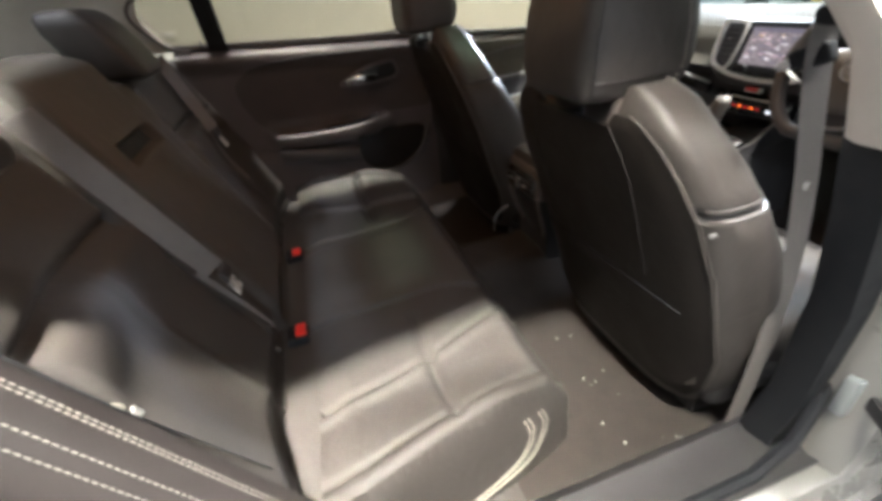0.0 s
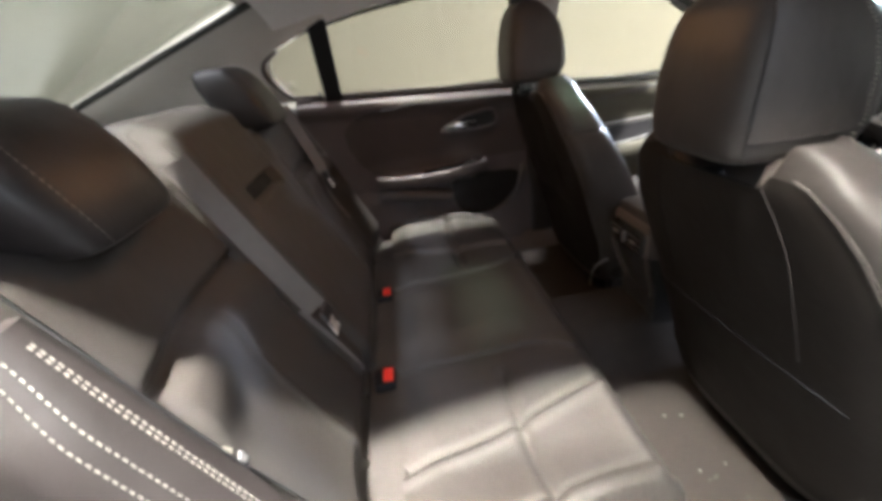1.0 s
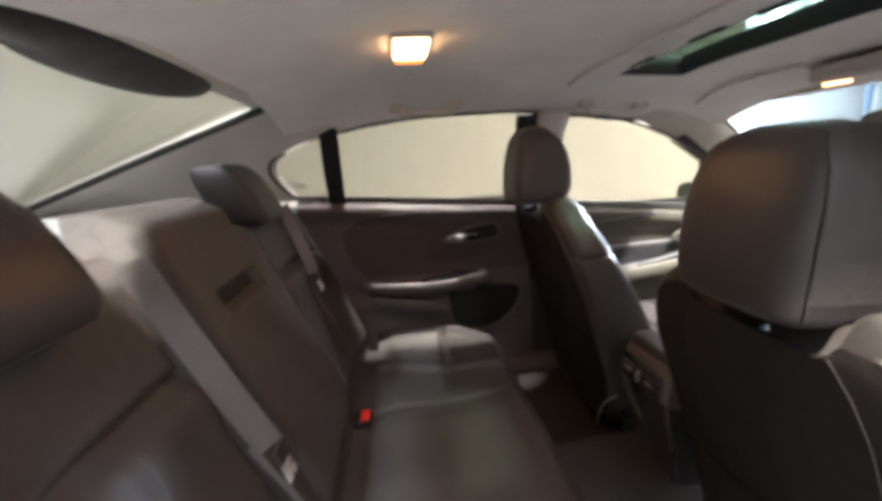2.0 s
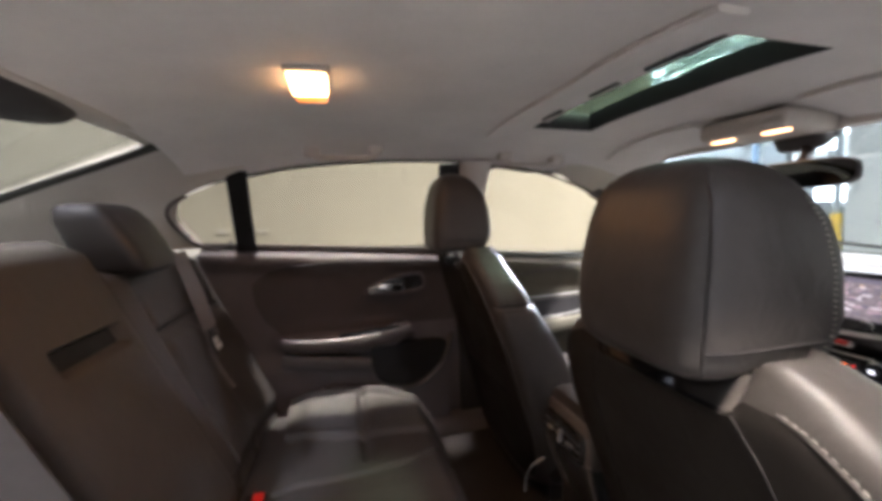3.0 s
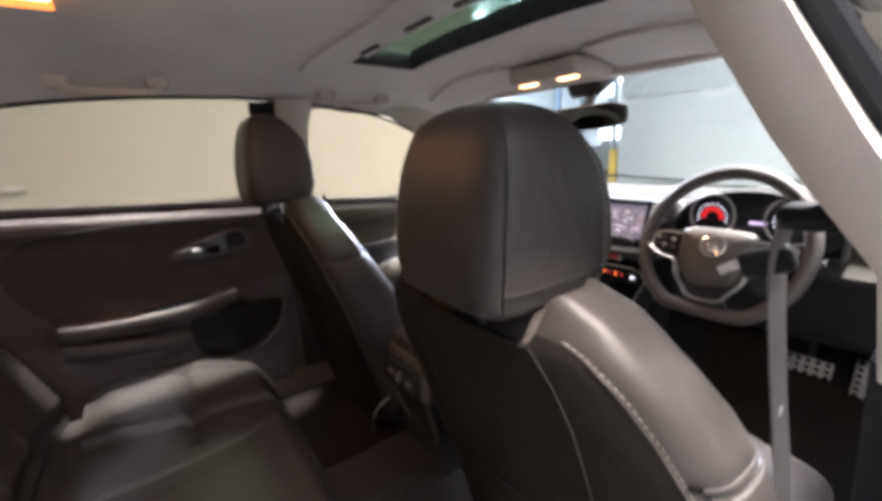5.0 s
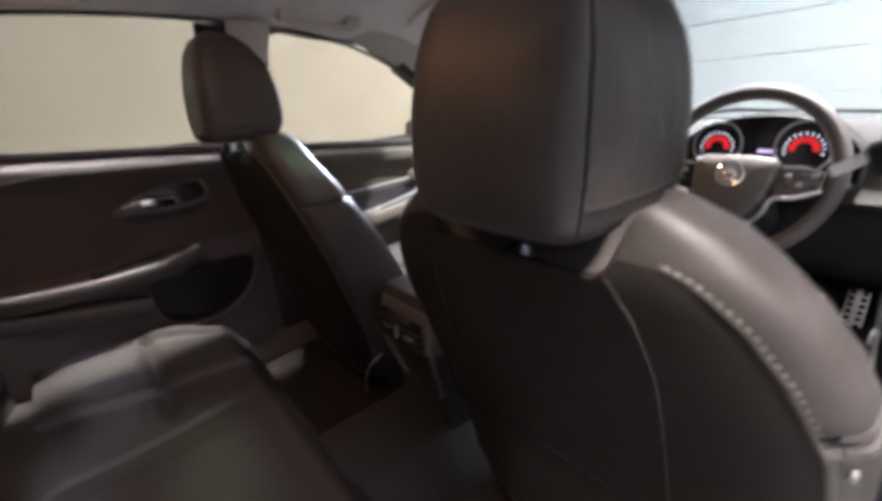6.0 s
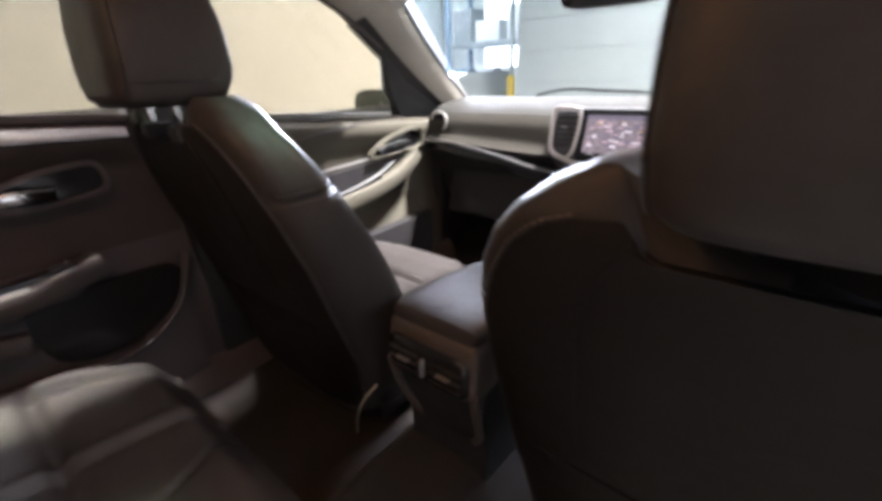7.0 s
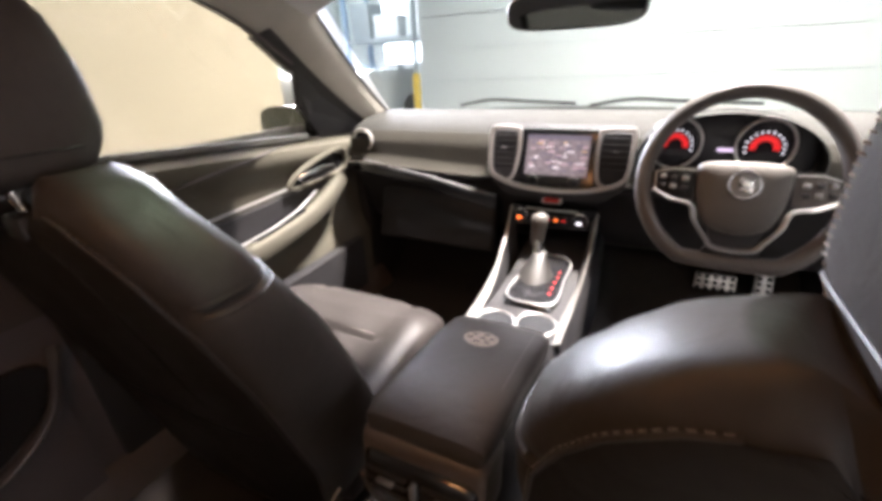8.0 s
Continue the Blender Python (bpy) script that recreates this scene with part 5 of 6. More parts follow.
    part("upper_loop", rbox(0.702, 0.740, 1.575, 1.612, 1.018, 1.040, 0.008, 3), RUBBER, s)
    part("stop_button", rbox(0.698, 0.7035, 1.670, 1.684, 0.788, 0.802, 0.002, 1), SATIN, s)


rear_belts()


# ---- crumbs and grit on the rear carpet ----
def crumbs():
    rng = random.Random(11)
    bms = []
    for k in range(15):
        x, y, r = rng.uniform(0.30, 0.70), rng.uniform(1.38, 1.60), rng.uniform(0.0008, 0.0024)
        bms.append(rbox(x - r, x + r, y - r * 0.7, y + r * 0.7, 0.2155, 0.2155 + r, 0, m=pose(0, 0, 0, 0, 0, rng.uniform(0, 180))))
    single("crumbs", join(*bms), WALL_WHITE, "pale crumbs and grit on the brown carpet", "crumbs", kind="stuff", smooth=False)


crumbs()


# ---- dashboard ----
DASH = [(2.99, 0.875), (2.90, 0.905), (2.78, 0.915), (2.66, 0.908), (2.58, 0.892), (2.53, 0.870), (2.505, 0.835), (2.49, 0.79), (2.47, 0.765), (2.455, 0.752), (2.475, 0.73), (2.52, 0.71), (2.56, 0.64), (2.60, 0.54), (2.68, 0.485), (2.80, 0.47)]


def dash_section(x, rows, push=0.0):
    """A run of the dash profile; the ends sweep back towards the doors."""
    out = []
    for y, z in rows:
        rise = 0.02 * step(-x, 0.2, 0.7) * (1 - step(z, 0.70, 0.9)) * step(z, 0.70, 0.76)
        out.append((x, y - push, z + rise))
    return out


def dash_run(rows, n=60, x0=-0.755, x1=0.755):
    line = smooth_line([(0, y, z) for y, z in rows], 5)
    rows = [(p.y, p.z) for p in line]
    bm = loft([dash_section(x0 + (x1 - x0) * k / n, rows) + [(x0 + (x1 - x0) * k / n, 2.99, rows[-1][1]), (x0 + (x1 - x0) * k / n, 2.99, rows[0][1])] for k in range(n + 1)])
    return bm


def dashboard():
    d = thing("dashboard", (0, 2.6, 0.6), "grey padded dashboard with silver centre surround", "dashboard")
    part("top_pad", dash_run(DASH[:6]), DASH_TOP, d, "grey soft dash top")
    part("front_pad", dash_run(DASH[5:10]), DASH_MID, d, "brownish padded dash face")
    part("lower_panel", dash_run(DASH[9:]), HARD_BLACK, d, "black lower dash")
    # bright strip and gloss band across the passenger side
    band = smooth_line([(-0.735, 2.475, 0.782), (-0.60, 2.462, 0.768), (-0.42, 2.448, 0.744), (-0.27, 2.440, 0.716), (-0.17, 2.44, 0.700)], 8)
    part("gloss_band", tube([p + Vector((0, 0.004, -0.022)) for p in band], 0, 10, flat=(0.03, 0.040)), GLOSS_BLACK, d, "gloss black band")
    part("bright_strip", tube(band, 0, 8, flat=(0.008, 0.006)), SATIN_DARK, d, "satin silver strip")
    part("glove_box", rbox(-0.66, -0.20, 2.515, 2.56, 0.47, 0.66, 0.012, 3, m=pose(0, 0, 0, -18, 0, 0)), HARD_BLACK, d, "black glove box lid")
    # end vent
    for sg in (-1, 1):
        v = part("end_vent", tube(smooth_line([(sg * 0.735, 2.515, 0.865), (sg * 0.675, 2.505, 0.868), (sg * 0.66, 2.50, 0.83), (sg * 0.69, 2.498, 0.795), (sg * 0.738, 2.505, 0.80)], 5, True), 0.006, 8, closed=True), SATIN, d, "silver vent ring")
        part("vent_core", rbox(sg * 0.70 - 0.035, sg * 0.70 + 0.035, 2.507, 2.53, 0.798, 0.866, 0.01), GLOSS_BLACK, v)
        for k in range(3):
            part("vane", rbox(sg * 0.70 - 0.033, sg * 0.70 + 0.033, 2.502, 2.508, 0.813 + 0.018 * k, 0.816 + 0.018 * k, 0.001, 1), HARD_BLACK, v)
    # centre stack
    c = part("centre_fascia", loft([[(x, y, z) for x in (-w, -w * 0.5, 0, w * 0.5, w)] + [(w, y + 0.08, z), (-w, y + 0.08, z)] for z, w, y in ((0.895, 0.19, 2.515), (0.885, 0.20, 2.50), (0.80, 0.195, 2.472), (0.74, 0.185, 2.452), (0.715, 0.15, 2.448), (0.70, 0.13, 2.455))]), HARD_BLACK, d, "black centre stack")
    def face(x, z, out=0.0):
        return Vector((x, lerp_table([(0.70, 2.452), (0.74, 2.450), (0.80, 2.470), (0.885, 2.498)], z) - out, z))
    u_line = smooth_line([face(-0.112, 0.893, 0.010), face(-0.150, 0.898, 0.010), face(-0.186, 0.897, 0.010), face(-0.197, 0.888, 0.010), face(-0.198, 0.84, 0.010), face(-0.193, 0.785, 0.010), face(-0.180, 0.765, 0.010), face(-0.15, 0.751, 0.010), face(-0.09, 0.737, 0.010), face(0, 0.731, 0.010), face(0.09, 0.737, 0.010), face(0.15, 0.751, 0.010), face(0.180, 0.765, 0.010), face(0.193, 0.785, 0.010), face(0.198, 0.84, 0.010), face(0.197, 0.888, 0.010), face(0.186, 0.897, 0.010), face(0.150, 0.898, 0.010), face(0.112, 0.893, 0.010)], 5)
    part("surround", tube(u_line, 0, 10, flat=(0.013, 0.014), up=(0, 1, 0)), SATIN, c, "satin silver U-shaped surround")
    for sg in (-1, 1):
        bar = smooth_line([face(sg * 0.115, 0.896, 0.010), face(sg * 0.110, 0.85, 0.010), face(sg * 0.114, 0.79, 0.010), face(sg * 0.122, 0.762, 0.010), face(sg * 0.140, 0.750, 0.010)], 6)
        part("vent_bar", tube(bar, 0, 10, flat=(0.010, 0.012), up=(0, 1, 0)), SATIN, c, "satin silver bar")
        part("vent_core", slab(4, 6, lambda u, v, sg=sg: face(sg * (0.118 + 0.075 * u), 0.758 + 0.128 * v, 0.002), lambda u, v, sg=sg: face(sg * (0.118 + 0.075 * u), 0.758 + 0.128 * v, -0.02)), HARD_BLACK, c)
        for k in range(6):
            z = 0.795 + 0.016 * k
            part("vane", tube([face(sg * 0.120, z, 0.006), face(sg * 0.190, z, 0.006)], 0, 6, flat=(0.008, 0.003), up=(0, 0, 1)), HARD_BLACK, c)
        part("vent_tab", tube([face(sg * 0.148, 0.842, 0.010), face(sg * 0.166, 0.842, 0.010)], 0, 6, flat=(0.008, 0.005)), CHROME, c)
    # touch screen with a map on it
    s = part("screen_bezel", slab(6, 6, lambda u, v: face(-0.105 + 0.21 * u, 0.745 + 0.150 * v, 0.006), lambda u, v: face(-0.105 + 0.21 * u, 0.745 + 0.150 * v, -0.01)), GLOSS_BLACK, c, "black screen frame")
    part("screen", slab(2, 6, lambda u, v: face(-0.088 + 0.176 * u, 0.772 + 0.108 * v, 0.0085), lambda u, v: face(-0.088 + 0.176 * u, 0.772 + 0.108 * v, 0.004)), SCREEN, s, "lit touch screen showing a map")
    part("screen_header", slab(2, 1, lambda u, v: face(-0.088 + 0.176 * u, 0.869 + 0.010 * v, 0.010), lambda u, v: face(-0.088 + 0.176 * u, 0.869 + 0.010 * v, 0.0087)), SCREEN_DARK, s)
    rng = random.Random(5)
    for k in range(60):
        x, z = rng.uniform(-0.08, 0.075), rng.uniform(0.780, 0.862)
        w, h = rng.uniform(0.006, 0.026), rng.uniform(0.003, 0.007)
        part("map_mark", slab(1, 1, lambda u, v: face(x + w * u, z + h * v, 0.0096), lambda u, v: face(x + w * u, z + h * v, 0.0087)), rng.choice([SCREEN_DARK, SCREEN_DARK, SCREEN_DARK, SCREEN_LIGHT, SCREEN_LIGHT, SCREEN_PINK, SCREEN_PINK, SCREEN_AMBER]), s, smooth=False)
    for sg in (-1, 1):
        kp = face(sg * 0.058, 0.758, 0.0)
        kn = part("knob", loft([[(kp.x + r * math.cos(a), kp.y - dy, kp.z + r * math.sin(a)) for a in [2 * math.pi * i / 20 for i in range(20)]] for r, dy in ((0.014, 0.004), (0.014, 0.018), (0.012, 0.021))]), GLOSS_BLACK, s, "black rotary knob")
        part("knob_ring", tube([(kp.x + 0.0145 * math.cos(a), kp.y - 0.012, kp.z + 0.0145 * math.sin(a)) for a in [2 * math.pi * i / 20 for i in range(20)]], 0.0018, 6, closed=True), CHROME, kn)
    # hazard button and climate panel
    hz = part("hazard_panel", rbox(-0.028, 0.028, 2.438, 2.46, 0.690, 0.706, 0.004), SATIN, c)
    part("hazard_button", rbox(-0.022, 0.022, 2.434, 2.45, 0.694, 0.708, 0.003), RED_DIM, hz, "red hazard button")
    cl = part("climate_panel", slab(10, 3, lambda u, v: (-0.125 + 0.25 * u, 2.440 + 0.03 * (2 * u - 1) ** 2 + 0.012 * v, 0.615 + 0.055 * v), lambda u, v: (-0.125 + 0.25 * u, 2.50, 0.615 + 0.055 * v)), GLOSS_BLACK, c, "gloss black climate panel")
    part("climate_strip", tube([(-0.075, 2.452, 0.668), (0, 2.446, 0.669), (0.075, 2.452, 0.668)], 0.0025, 6), SATIN, cl)
    for x in (-0.09, 0.085):
        kn = part("climate_knob", loft([[(x + r * math.cos(a), 2.45 - dy, 0.643 + r * math.sin(a)) for a in [2 * math.pi * i / 22 for i in range(22)]] for r, dy in ((0.022, 0.0), (0.021, 0.022), (0.018, 0.025))]), GLOSS_BLACK, cl)
        part("knob_ring", tube([(x + 0.0225 * math.cos(a), 2.445, 0.643 + 0.0225 * math.sin(a)) for a in [2 * math.pi * i / 22 for i in range(22)]], 0.0025, 6, closed=True), CHROME, kn)
        part("knob_light", rbox(x - 0.007, x + 0.007, 2.4235, 2.4255, 0.640, 0.648, 0.0008, 1), AMBER_GLOW if x < 0 else WHITE_GLOW, kn)
    for k, x in enumerate((-0.048, -0.026, -0.004, 0.018, 0.040)):
        bt = part("climate_button", rbox(x - 0.009, x + 0.009, 2.434, 2.444, 0.632, 0.655, 0.003), HARD_BLACK, cl)
        part("button_light", rbox(x - 0.005, x + 0.005, 2.4325, 2.4345, 0.641, 0.646, 0.0006, 1), (RED_GLOW, AMBER_GLOW)[k % 2], bt)
    # instrument binnacle
    part("hood", loft([[(0.40 + 0.19 * math.cos(a) * k, y, 0.845 + 0.105 * math.sin(a) * k ** 0.6) for a in [math.pi * i / 30 for i in range(31)]] + [(0.40 - 0.19 * k, y, 0.79), (0.40 + 0.19 * k, y, 0.79)] for y, k in ((2.425, 1.0), (2.435, 1.03), (2.56, 1.0), (2.70, 0.85))], cap=False), DASH_TOP, d)
    part("cluster_face", plate([(0.40 + 0.188 * math.cos(a), 2.478, 0.855 + 0.098 * math.sin(a)) for a in [2 * math.pi * i / 40 for i in range(40)]], (0, 0.01, 0)), GLOSS_BLACK, d, "black instrument face", smooth=False)
    for x in (0.292, 0.478):
        g = part("gauge_ring", tube([(x + 0.058 * math.cos(a), 2.470, 0.872 + 0.062 * math.sin(a)) for a in [2 * math.pi * i / 36 for i in range(36)]], 0.0035, 8, closed=True), SATIN, d, "silver gauge ring")
        band = [(math.radians(a)) for a in range(-10, 191, 10)]
        part("red_band", loft([[(x + 0.017 * math.cos(a), 2.471, 0.866 + 0.017 * math.sin(a)), (x + 0.030 * math.cos(a), 2.471, 0.866 + 0.030 * math.sin(a)), (x + 0.030 * math.cos(a), 2.474, 0.866 + 0.030 * math.sin(a)), (x + 0.017 * math.cos(a), 2.474, 0.866 + 0.017 * math.sin(a))] for a in band]), RED_GLOW, g, "red lit gauge band", smooth=False)
        for k in range(13):
            a = math.radians(-15 + 17.5 * k)
            p = Vector((x + 0.038 * math.cos(a), 2.471, 0.866 + 0.038 * math.sin(a)))
            part("scale_mark", rbox(p.x - 0.0028, p.x + 0.0028, 2.470, 2.472, p.z - 0.0011, p.z + 0.0011, 0, m=pose(0, 0, 0, 0, -math.degrees(a), 0)), WHITE_GLOW, g, smooth=False)
    part("centre_readout", rbox(0.385, 0.425, 2.472, 2.475, 0.855, 0.863, 0), WHITE_DIM, d, smooth=False)
    # wipers at the foot of the windscreen
    for x0, x1 in ((-0.55, -0.05), (0.0, 0.55)):
        w = thing("wiper", (x0, 3.03, 0.90), "black windscreen wiper at rest", "wiper", "wipers")
        part("arm", tube(smooth_line([(x0, 3.05, 0.905), (x0 + 0.15, 3.02, 0.93), (x0 + 0.3, 3.01, 0.925), (x1, 3.02, 0.915)], 5), 0.007, 6), HARD_BLACK, w)


SCREEN = mat("screen_map", (0.16, 0.135, 0.14), 0.25, vary=0.5, scale=90)
sp = SCREEN.node_tree.nodes["Principled BSDF"]
sp.inputs["Emission Color"].default_value, sp.inputs["Emission Strength"].default_value = (0.42, 0.36, 0.38, 1), 0.22
SCREEN_DARK = glow("screen_dark", (0.10, 0.09, 0.12), 0.5)
SCREEN_LIGHT = glow("screen_light", (0.55, 0.50, 0.52), 0.45)
SCREEN_PINK = glow("screen_pink", (0.38, 0.27, 0.29), 0.4)
SCREEN_AMBER = glow("screen_amber", (0.5, 0.32, 0.15), 0.4)
RED_DIM = mat("hazard_red", (0.45, 0.03, 0.02), 0.35, vary=0.05, scale=40)
WHITE_DIM = glow("readout_glow", (0.75, 0.6, 0.8), 0.6)
dashboard()


# ---- steering wheel, pedals ----
def steering_wheel():
    W = Vector((0.41, 2.228, 0.821))
    tilt = radians(24)
    def at(u, v, w=0.0):
        """u to the right, v up the wheel's plane, w towards the driver."""
        return W + Vector((u, v * math.sin(tilt) - w * math.cos(tilt), v * math.cos(tilt) + w * math.sin(tilt)))
    s = thing("steering_wheel", W, "grey leather flat-bottomed steering wheel with chrome emblem", "steering wheel")
    rim = []
    for k in range(72):
        a = 2 * math.pi * k / 72
        u, v = 0.173 * math.cos(a), 0.182 * math.sin(a)
        v = max(v, -0.150 - 0.012 * math.cos(u / 0.173 * 1.5))
        rim.append(at(u - 0.002, v + 0.022, 0.0))
    rim = smooth_line(rim, 1, True)
    part("rim", tube(rim, 0.0165, 14, closed=True, up=(0, -math.cos(tilt), math.sin(tilt))), WHEEL_LEATHER, s, "grey leather rim")
    hub = [(-0.072, 0.052), (0, 0.058), (0.072, 0.052), (0.078, 0.02), (0.070, -0.03), (0.048, -0.072), (0, -0.085), (-0.048, -0.072), (-0.070, -0.03), (-0.078, 0.02)]
    hl = [(p.x, p.y) for p in smooth_line([(u, v, 0) for u, v in hub], 5, True)]
    part("hub", loft([[at(u * k, v * k, w) for u, v in hl] for k, w in ((1.0, -0.02), (1.0, 0.018), (0.97, 0.027), (0.85, 0.034), (0.5, 0.037))]), HUB_GREY, s, "grey brown airbag cover")
    for sg in (-1, 1):
        sp_ = part("spoke", loft([[at(sg * u, v0, w0), at(sg * u, v1, w0), at(sg * u, v1, w1), at(sg * u, v0, w1)] for u, v0, v1, w0, w1 in ((0.068, -0.025, 0.045, -0.01, 0.015), (0.12, -0.022, 0.045, -0.01, 0.014), (0.166, -0.008, 0.032, -0.012, 0.008))]), HARD_BLACK, s)
        part("switch_pad", loft([[at(sg * u, v0, w0), at(sg * u, v1, w0), at(sg * u, v1, w1), at(sg * u, v0, w1)] for u, v0, v1, w0, w1 in ((0.080, -0.022, 0.034, 0.012, 0.020), (0.12, -0.018, 0.036, 0.012, 0.019), (0.148, -0.004, 0.030, 0.006, 0.013))]), GLOSS_BLACK if sg < 0 else HUB_GREY, s, "spoke switch pad", smooth=False)
        part("pad_outline", tube([at(sg * 0.082, 0.036, 0.020), at(sg * 0.12, 0.038, 0.019), at(sg * 0.152, 0.031, 0.013), at(sg * 0.150, -0.005, 0.013), at(sg * 0.122, -0.020, 0.019)], 0.0018, 6), SATIN, s)
        part("spoke_trim", tube(smooth_line([at(sg * 0.154, -0.006, 0.016), at(sg * 0.12, -0.024, 0.020), at(sg * 0.082, -0.034, 0.022), at(sg * 0.070, -0.066, 0.022), at(sg * 0.045, -0.100, 0.018)], 6), 0, 8, flat=(0.012, 0.007)), SATIN_DARK, s, "satin silver spoke trim")
        for k in range(3):
            for q in (0, 1):
                part("spoke_button", rbox(-0.006, 0.006, -0.003, 0.003, -0.005, 0.005, 0.002, m=pose(0, 0, 0, -24, 0, 0)), SATIN_DARK if (k + q) % 2 else HARD_BLACK, sp_).location = at(sg * (0.098 + 0.020 * k), 0.000 + 0.018 * q + 0.002 * k, 0.0205 - 0.002 * k)
    part("lower_trim", tube(smooth_line([at(-0.046, -0.099, 0.018), at(-0.034, -0.112, 0.017), at(0, -0.117, 0.017), at(0.034, -0.112, 0.017), at(0.046, -0.099, 0.018)], 6), 0, 8, flat=(0.012, 0.007)), SATIN_DARK, s, "satin silver lower trim")
    part("lower_spoke", loft([[at(-w, v, a), at(w, v, a), at(w, v, b), at(-w, v, b)] for w, v, a, b in ((0.045, -0.075, -0.01, 0.018), (0.040, -0.105, -0.01, 0.014), (0.055, -0.134, -0.01, 0.006))]), HARD_BLACK, s, "black lower spoke")
    ring = [at(0.026 * math.cos(a), 0.010 + 0.026 * math.sin(a), 0.037) for a in [2 * math.pi * k / 28 for k in range(28)]]
    part("emblem_disc", loft([[at(r * math.cos(a), 0.010 + r * math.sin(a), w) for a in [2 * math.pi * k / 28 for k in range(28)]] for r, w in ((0.025, 0.034), (0.025, 0.0375), (0.018, 0.039))]), SATIN_DARK, s, "dull silver emblem disc")
    e = part("emblem", tube(ring, 0.0032, 8, closed=True, up=(0, -1, 0.4)), CHROME, s, "round chrome emblem")
    part("emblem_shape", join(rbox(-0.012, 0.012, -0.002, 0.002, -0.004, 0.010, 0.002, m=pose(0, 0, 0, -24, 25, 0)), rbox(-0.016, 0.004, -0.002, 0.002, -0.014, -0.004, 0.002, m=pose(0, 0, 0, -24, -20, 0)), rbox(0.004, 0.016, -0.002, 0.002, -0.016, 0.0, 0.002, m=pose(0, 0, 0, -24, 10, 0))), CHROME, e).location = at(0, 0.010, 0.041)
    part("column", tube([at(0, 0, -0.01), at(0, -0.01, -0.12), at(0, -0.02, -0.30)], 0.048, 16), HARD_BLACK, s, "black steering column cowl")
    for sg in (-1, 1):
        part("stalk", tube([at(sg * 0.04, 0.0, -0.06), at(sg * 0.12, 0.015, -0.06), at(sg * 0.185, 0.022, -0.055)], 0.0075, 10), HARD_BLACK, s, "black column stalk")
    for x0, x1, z0, z1, tilt_ in ((0.435, 0.555, 0.345, 0.400, 30), (0.600, 0.652, 0.325, 0.435, 35)):
        p = thing("pedal", ((x0 + x1) / 2, 2.76, z0), "metal drilled foot pedal with rubber studs", "pedal", "pedals")
        part("plate", rbox(x0, x1, 2.745, 2.757, z0, z1, 0.01, 3, m=pose(0, 0, 0, -20, 0, 0)), SATIN, p)
        nx, nz = (5, 3) if x1 - x0 > 0.08 else (2, 6)
        for i in range(nx):
            for j in range(nz):
                x, z = x0 + (x1 - x0) * (i + 0.5) / nx, z0 + (z1 - z0) * (j + 0.5) / nz
                zc = (z0 + z1) / 2
                dy = math.sin(radians(20)) * (z - zc)
                part("stud", rbox(x - 0.006, x + 0.006, 2.738 + dy, 2.75 + dy, z - 0.005, z + 0.005, 0.002, 1), RUBBER, p)
        part("lever", tube([((x0 + x1) / 2, 2.76, (z0 + z1) / 2), ((x0 + x1) / 2, 2.82, 0.5), ((x0 + x1) / 2, 2.84, 0.62)], 0.01, 8), HARD_BLACK, p)


HUB_GREY = mat("hub_plastic", (0.085, 0.076, 0.068), 0.5, vary=0.1, scale=20, bump=0.2, bump_scale=800)
WHEEL_LEATHER = mat("wheel_leather", (0.075, 0.066, 0.061), 0.5, vary=0.12, scale=20, bump=0.2, bump_scale=600)
steering_wheel()


